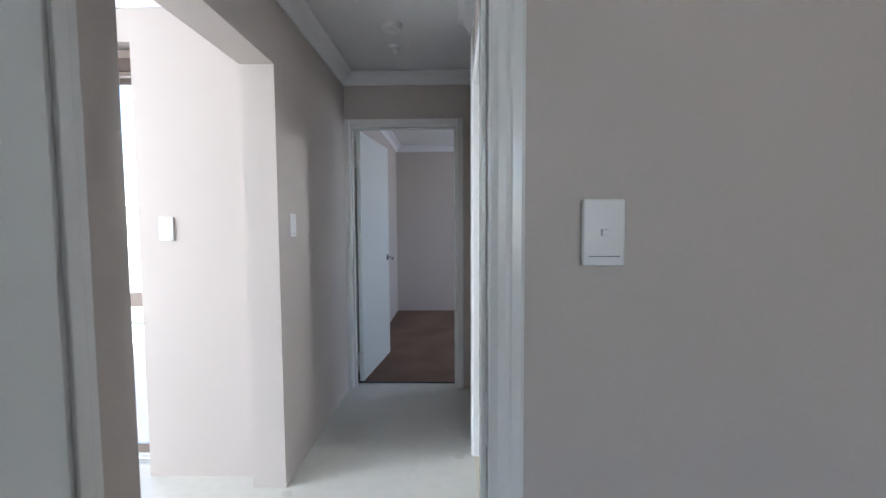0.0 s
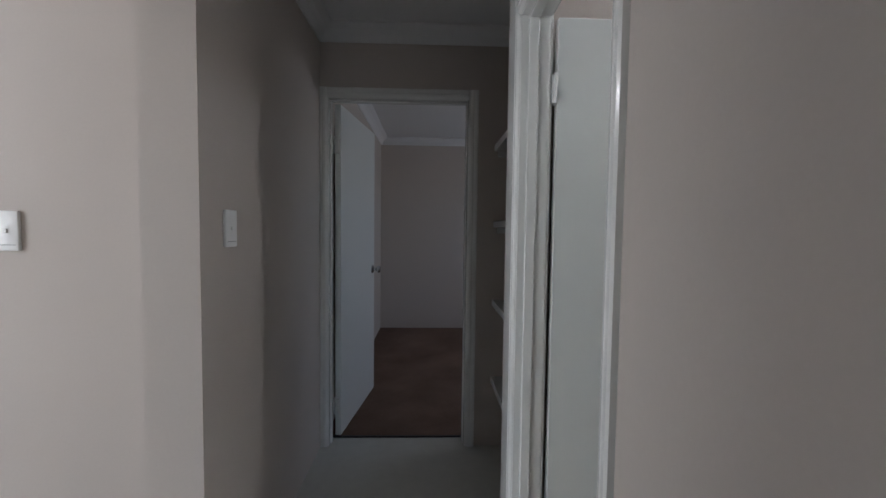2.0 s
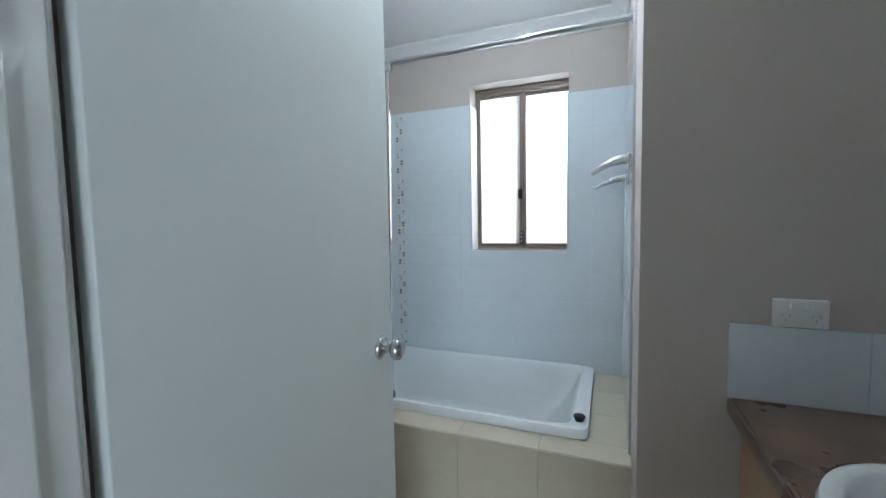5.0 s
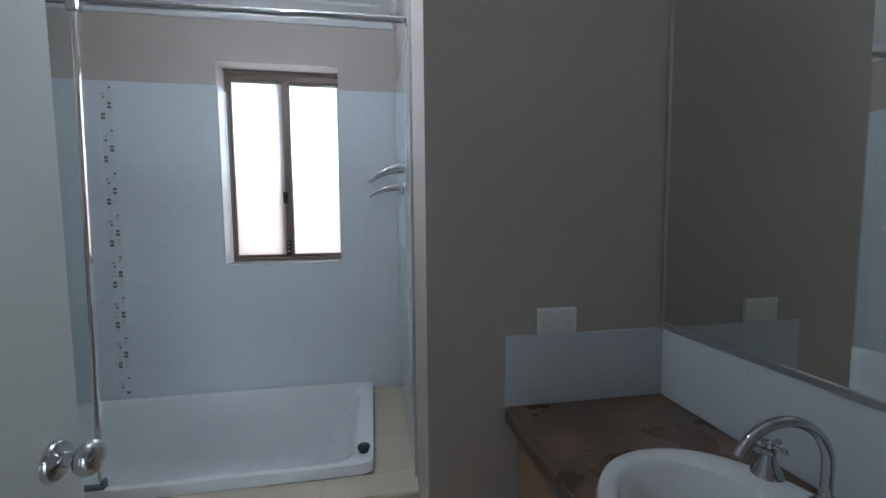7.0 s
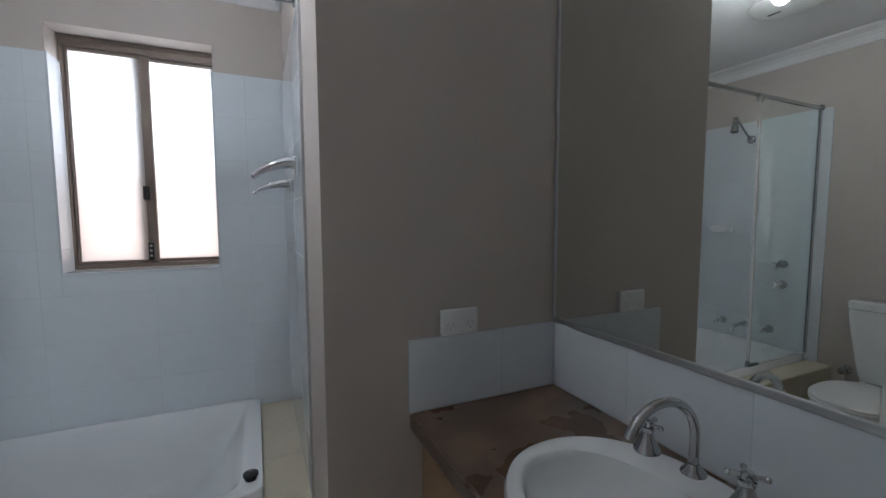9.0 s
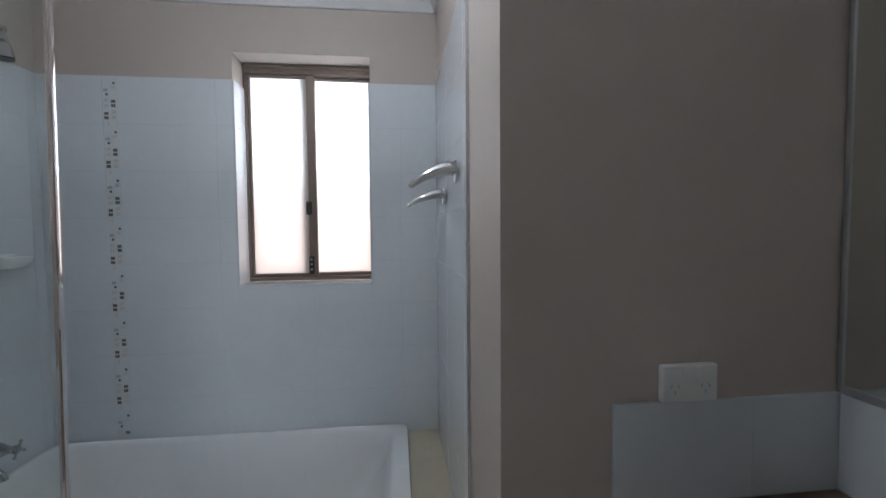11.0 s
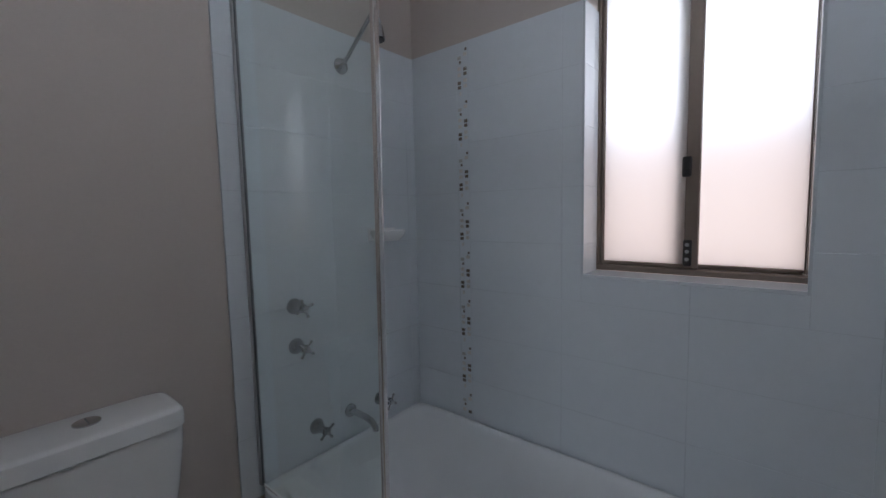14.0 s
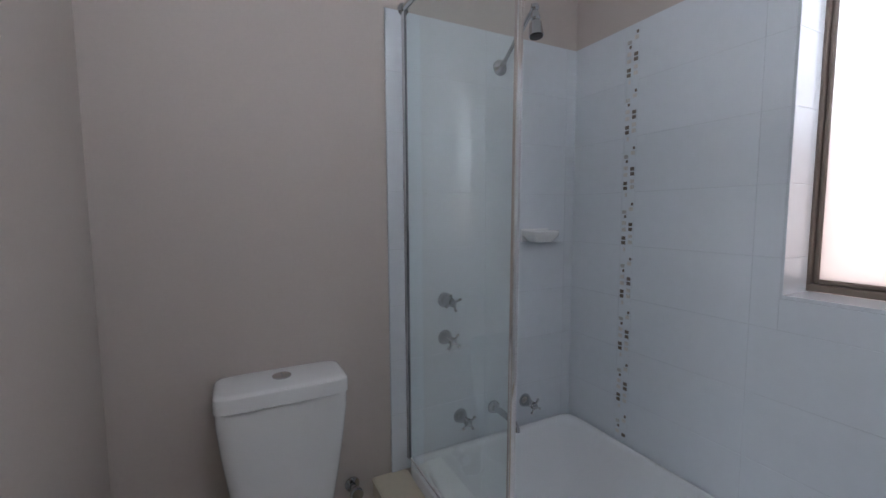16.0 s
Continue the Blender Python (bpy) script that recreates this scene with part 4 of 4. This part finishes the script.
def countertop():
    ob = thing("countertop", "mottled brown stone-look laminate vanity top", "countertop", (0, 0, 0))
    k = 96
    x0, x1, y0, y1 = VX0, VX1 + 0.002, MIR_Y + 0.009, 1.917
    hole = [superellipse(BCX, BCY, 0.262, 0.208, 2.15, k, z) for z in (CT, CT - 0.038)]
    rings = [hole[1], hole[0], rect_ring(hole[0], BCX, BCY, x0, x1, y0, y1 - 0.004, CT), rect_ring(hole[0], BCX, BCY, x0, x1, y0, y1, CT - 0.004), rect_ring(hole[0], BCX, BCY, x0, x1, y0, y1, CT - 0.038), hole[1]]
    part("top", skin(bmesh.new(), rings, close_bottom=False), M_STONE, ob)
    part("front_edge", boxes((x0, x1, y1 + 0.0005, y1 + 0.009, CT - 0.039, CT - 0.001), bevel=0.0035, seg=3), M_STONE, ob, "rounded laminate front edge", smooth=True)


countertop()


def basin():
    ob = thing("basin", "white oval ceramic basin set into the vanity top", "basin", (BCX, BCY, CT))
    k = 72

    def ov(a, b, z, n=2.15, dy=0.0):
        return superellipse(0, dy, a, b, n, k, z)

    rings = [ov(0.278, 0.222, 0.0005), ov(0.280, 0.224, 0.010), ov(0.275, 0.219, 0.021), ov(0.262, 0.207, 0.026), ov(0.238, 0.160, 0.0245, 2.2, 0.028), ov(0.232, 0.153, 0.020, 2.2, 0.03), ov(0.227, 0.148, 0.006, 2.2, 0.03), ov(0.215, 0.138, -0.03, 2.2, 0.03), ov(0.185, 0.118, -0.085, 2.1, 0.03), ov(0.12, 0.078, -0.128, 2, 0.03), ov(0.03, 0.025, -0.139, 2, 0.03)]
    part("bowl", skin(bmesh.new(), rings), M_CERAM, ob, smooth=True)
    bm = bmesh.new()
    lathe(bm, [(0.0005, 0), (0.022, 0), (0.021, 0.003), (0.013, 0.002), (0.0005, 0.001)], (0, 0.03, -0.1385))
    part("waste", bm, M_CHROME, ob, "chrome basin waste", smooth=True)
    bm = bmesh.new()
    lathe(bm, [(0.0005, 0), (0.011, 0), (0.010, 0.002), (0.0005, 0.0025)], (0.0, -0.118, -0.008), (0, 1, 0.25))
    part("overflow", bm, M_BLACK, ob, "dark overflow hole")


basin()


def basin_spout():
    ob = thing("basin_spout", "tall chrome gooseneck spout on the basin", "spout", (2.11, 1.50, CT + 0.0245))
    bm = bmesh.new()
    lathe(bm, [(0.0005, 0), (0.025, 0), (0.024, 0.005), (0.015, 0.013), (0.012, 0.022), (0.0005, 0.023)], (0, 0, 0))
    part("base", bm, M_CHROME, ob, smooth=True)
    bm = bmesh.new()
    pts = [(0, 0, 0.01), (0, 0, 0.07)]
    for i in range(15):
        t = math.pi * i / 14 * 0.86
        pts.append((0.012 * (1 - math.cos(t)) / 2, 0.088 - 0.088 * math.cos(t), 0.080 + 0.084 * math.sin(t)))
    pipe(bm, pts, 0.0098)
    part("neck", bm, M_CHROME, ob, smooth=True)
    bm = bmesh.new()
    rod(bm, Vector(pts[-1]) + Vector((0, -0.002, 0.004)), Vector(pts[-1]) + Vector((0.0, 0.005, -0.010)), 0.0108, 16)
    part("nozzle", bm, M_CHROME, ob, smooth=True)


basin_spout()
for x, s in ((2.208, 10), (2.002, 40)):
    cross_tap("chrome cross-handle tap on the basin", (x, 1.515, CT + 0.0245), (0, 0, 1), 0.024, s, 1.3)


def mirror():
    ob = thing("mirror", "wide wall mirror in a slim metal channel over the vanity", "mirror", (0, MIR_Y, 0))
    x0, x1, z0, z1 = BX0 + 0.03, VAN_X - 0.012, 1.052, 2.23
    part("mirror_glass", boxes((x0, x1, 0.004, 0.009, z0, z1)), M_MIRROR, ob, "silvered mirror glass")
    part("bottom_channel", boxes((x0, x1, 0.001, 0.014, z0 - 0.012, z0 + 0.006), bevel=0.002), M_SILVER, ob, "satin metal channel")
    part("side_channel", boxes((x1 - 0.002, x1 + 0.010, 0.001, 0.013, z0 - 0.012, z1), bevel=0.002), M_SILVER, ob)
    part("top_channel", boxes((x0, x1, 0.001, 0.013, z1 - 0.004, z1 + 0.010), bevel=0.002), M_SILVER, ob)


mirror()


def ceiling_fan():
    ob = thing("ceiling_fan", "round white exhaust fan on the bathroom ceiling", "exhaust fan", (2.86, 3.06, BATH_TOP))
    bm = bmesh.new()
    lathe(bm, [(0.0005, 0), (0.165, 0), (0.165, 0.008), (0.155, 0.018), (0.12, 0.028), (0.0005, 0.030)], (0, 0, 0), (0, 0, -1), 40)
    part("cover", bm, M_PLAST, ob, smooth=True)
    part("vent_slot", boxes((0.03, 0.09, -0.006, 0.006, -0.0312, -0.029)), M_BLACK, ob, "dark vent slot")


def bathroom_light():
    """A batten holder on the ceiling with a bare lit globe under it."""
    ob = thing("bathroom_light", "bare lit globe in a white batten holder", "ceiling light", (2.66, 2.62, BATH_TOP))
    bm = bmesh.new()
    lathe(bm, [(0.0005, 0), (0.045, 0), (0.044, 0.012), (0.026, 0.022), (0.022, 0.070), (0.018, 0.074), (0.0005, 0.075)], (0, 0, 0), (0, 0, -1), 28)
    part("holder", bm, M_PLAST, ob, smooth=True)
    bm = bmesh.new()
    ball(bm, (0, 0, -0.146), 0.035, (1, 1, 1.15), 24, 16)
    rod(bm, (0, 0, -0.117), (0, 0, -0.07), 0.0145, 18)
    part("globe", bm, M_LAMP, ob, "glowing white globe", smooth=True)


M_LAMP = emitter("lamp_glow", (1.0, 0.97, 0.93), 98.0)
ceiling_fan()
bathroom_light()


# ---- wall tiles ----
ROWS_Z = [HOB, 0.647, 0.847, 1.047, 1.247, 1.448, 1.650, 1.851, 2.052]
TD = 0.008
made = {}


def shared_tile(w, h):
    key = (round(w, 4), round(h, 4))
    if key not in made:
        made[key] = tile_mesh("glazed_tile", w, h, TD, M_TILE)
    return made[key]


def tile_field(name, label, origin, turn, length, breaks, holes=(), rows=None):
    """Tiles along a wall: 'breaks' are the upright joints, holes are (a0, a1, z0, z1)."""
    ob = thing(name, label, "tiled wall")
    ob["kind"] = "structure"
    base = pose(*origin, 0, 0, turn)
    rows = rows or ROWS_Z
    cuts_a = sorted({0.0, length, *[b for b in breaks if 0.01 < b < length - 0.01]})
    zs = list(zip(rows, rows[1:]))
    bed = bmesh.new()
    for a0, a1 in zip(cuts_a, cuts_a[1:]):
        for z0, z1 in zs:
            cells = [(a0, a1, z0, z1)]
            for h0, h1, hz0, hz1 in holes:
                nxt = []
                for c0, c1, d0, d1 in cells:
                    if h1 <= c0 or h0 >= c1 or hz1 <= d0 or hz0 >= d1:
                        nxt.append((c0, c1, d0, d1))
                        continue
                    if h0 > c0:
                        nxt.append((c0, h0, d0, d1))
                    if h1 < c1:
                        nxt.append((h1, c1, d0, d1))
                    m0, m1 = max(c0, h0), min(c1, h1)
                    if hz0 > d0:
                        nxt.append((m0, m1, d0, hz0))
                    if hz1 < d1:
                        nxt.append((m0, m1, hz1, d1))
                cells = nxt
            for c0, c1, d0, d1 in cells:
                if c1 - c0 > 0.006 and d1 - d0 > 0.006:
                    lay(ob, "tile", shared_tile(c1 - c0, d1 - d0), base @ pose(c0, 0, d0))
                    box(bed, c0, c1, -TD + 0.0008, -0.0005, d0, d1)
    grout = part("grout", bed, M_GROUT, ob, "pale grout joints")
    grout.matrix_local = base
    return ob


MOS_Y, MOS_W = 3.552, 0.056
# window wall: distances run from the toilet wall towards the foot wall
L = TOI_Y - TD - NIBB_Y - TD
O = TOI_Y - TD
tile_field("tiles_window_wall", "white glazed wall tiles with a mosaic strip round the window", (WIN_X, O, 0), -90, L, [O - MOS_Y - MOS_W / 2, O - MOS_Y + MOS_W / 2, O - MOS_Y + MOS_W / 2 + 0.40, O - MOS_Y + MOS_W / 2 + 0.80, O - MOS_Y + MOS_W / 2 + 1.20],
           [(O - MOS_Y - MOS_W / 2, O - MOS_Y + MOS_W / 2, HOB, 2.052), (O - WY1, O - WY0, WZ0, 2.2)])
tile_field("tiles_toilet_wall", "white glazed wall tiles at the shower end of the bath", (2.968, TOI_Y, 0), 0, WIN_X - 2.968, [0.40, 0.80])
tile_field("tiles_foot_wall", "white glazed wall tiles at the foot of the bath", (WIN_X, NIBB_Y, 0), 180, WIN_X - 2.982, [0.40, 0.80])
structure("tile_edge", boxes((2.976, 2.982, NIBB_Y - 0.001, NIBB_Y + 0.0095, HOB, BATH_TOP - 0.08), bevel=0.0015), M_SILVER, "slim silver tile edge strip", "trim")
REV = [WZ0, 1.247, 1.448, 1.650, 1.851, 2.052]
tile_field("tiles_reveal_left", "white glazed tiles lining the window reveal", (WIN_X - TD - 0.001, WY1, 0), 0, 0.128, [], rows=REV)
tile_field("tiles_reveal_right", "white glazed tiles lining the far window reveal", (WIN_X + 0.119, WY0, 0), 180, 0.128, [], rows=REV)
me = flat_tile(0.128, 0.298, 0.010, M_TILE)
sill = thing("tiles_window_sill", "white glazed sill tiles under the window", "window sill")
sill["kind"] = "structure"
for i in range(2):
    lay(sill, "tile", me, pose(WIN_X - TD - 0.001, WY0 + i * 0.298, WZ0 + 0.001))

# splashback behind the vanity
SPL = 1.040
tile_field("tiles_splash_side", "white glazed splashback tiles beside the vanity", (VAN_X, 1.925, 0), -90, 1.925 - MIR_Y - TD, [0.30], rows=[CT + 0.001, SPL])
tile_field("tiles_splash_back", "white glazed splashback tiles behind the basin", (VAN_X, MIR_Y, 0), 180, VAN_X - BX0, [0.30, 0.60, 0.90], rows=[CT + 0.001, SPL])


# mosaic strip: cream glass backing with bronze and grey chips, repeating every tile
def mosaic():
    ob = thing("mosaic_strip", "narrow mosaic strip of cream, grey and bronze chips", "mosaic")
    ob["kind"] = "structure"
    part("backing", boxes((WIN_X - 0.0065, WIN_X - 0.0005, MOS_Y - MOS_W / 2, MOS_Y + MOS_W / 2, HOB, 2.052)), M_TILE, ob)
    dark = finish("chip", boxes((-0.0095, -0.0060, -0.0034, 0.0034, -0.0064, 0.0064), bevel=0.0006), M_MOS_B)
    small = finish("chip", boxes((-0.0095, -0.0060, -0.0040, 0.0040, -0.0050, 0.0050), bevel=0.0006), M_MOS_B)
    grey = finish("chip", boxes((-0.0095, -0.0060, -0.0036, 0.0036, -0.0062, 0.0062), bevel=0.0006), M_MOS_G)
    pale = finish("chip", boxes((-0.0093, -0.0060, -0.0036, 0.0036, -0.0068, 0.0068), bevel=0.0006), M_MOS_C)
    for r in range(8):
        top = 2.050 - r * 0.2060
        rows = [(1, 0.029, small, 1), (1, 0.047, pale, 2), (-1, 0.058, grey, 2), (-1, 0.076, small, 1), (1, 0.105, dark, 2), (1, 0.123, dark, 2), (-1, 0.100, pale, 2),
                (-1, 0.157, dark, 2), (-1, 0.175, dark, 2), (1, 0.150, pale, 2), (1, 0.172, pale, 2), (-1, 0.125, pale, 2), (-1, 0.200, pale, 1)]
        for col, off, me, n in rows:
            z = top - off
            for k in range(n):
                if z > RIM + 0.012:
                    lay(ob, "chip", me, pose(WIN_X, MOS_Y - col * 0.0145 + (0.0043 if k else -0.0043), z))


mosaic()
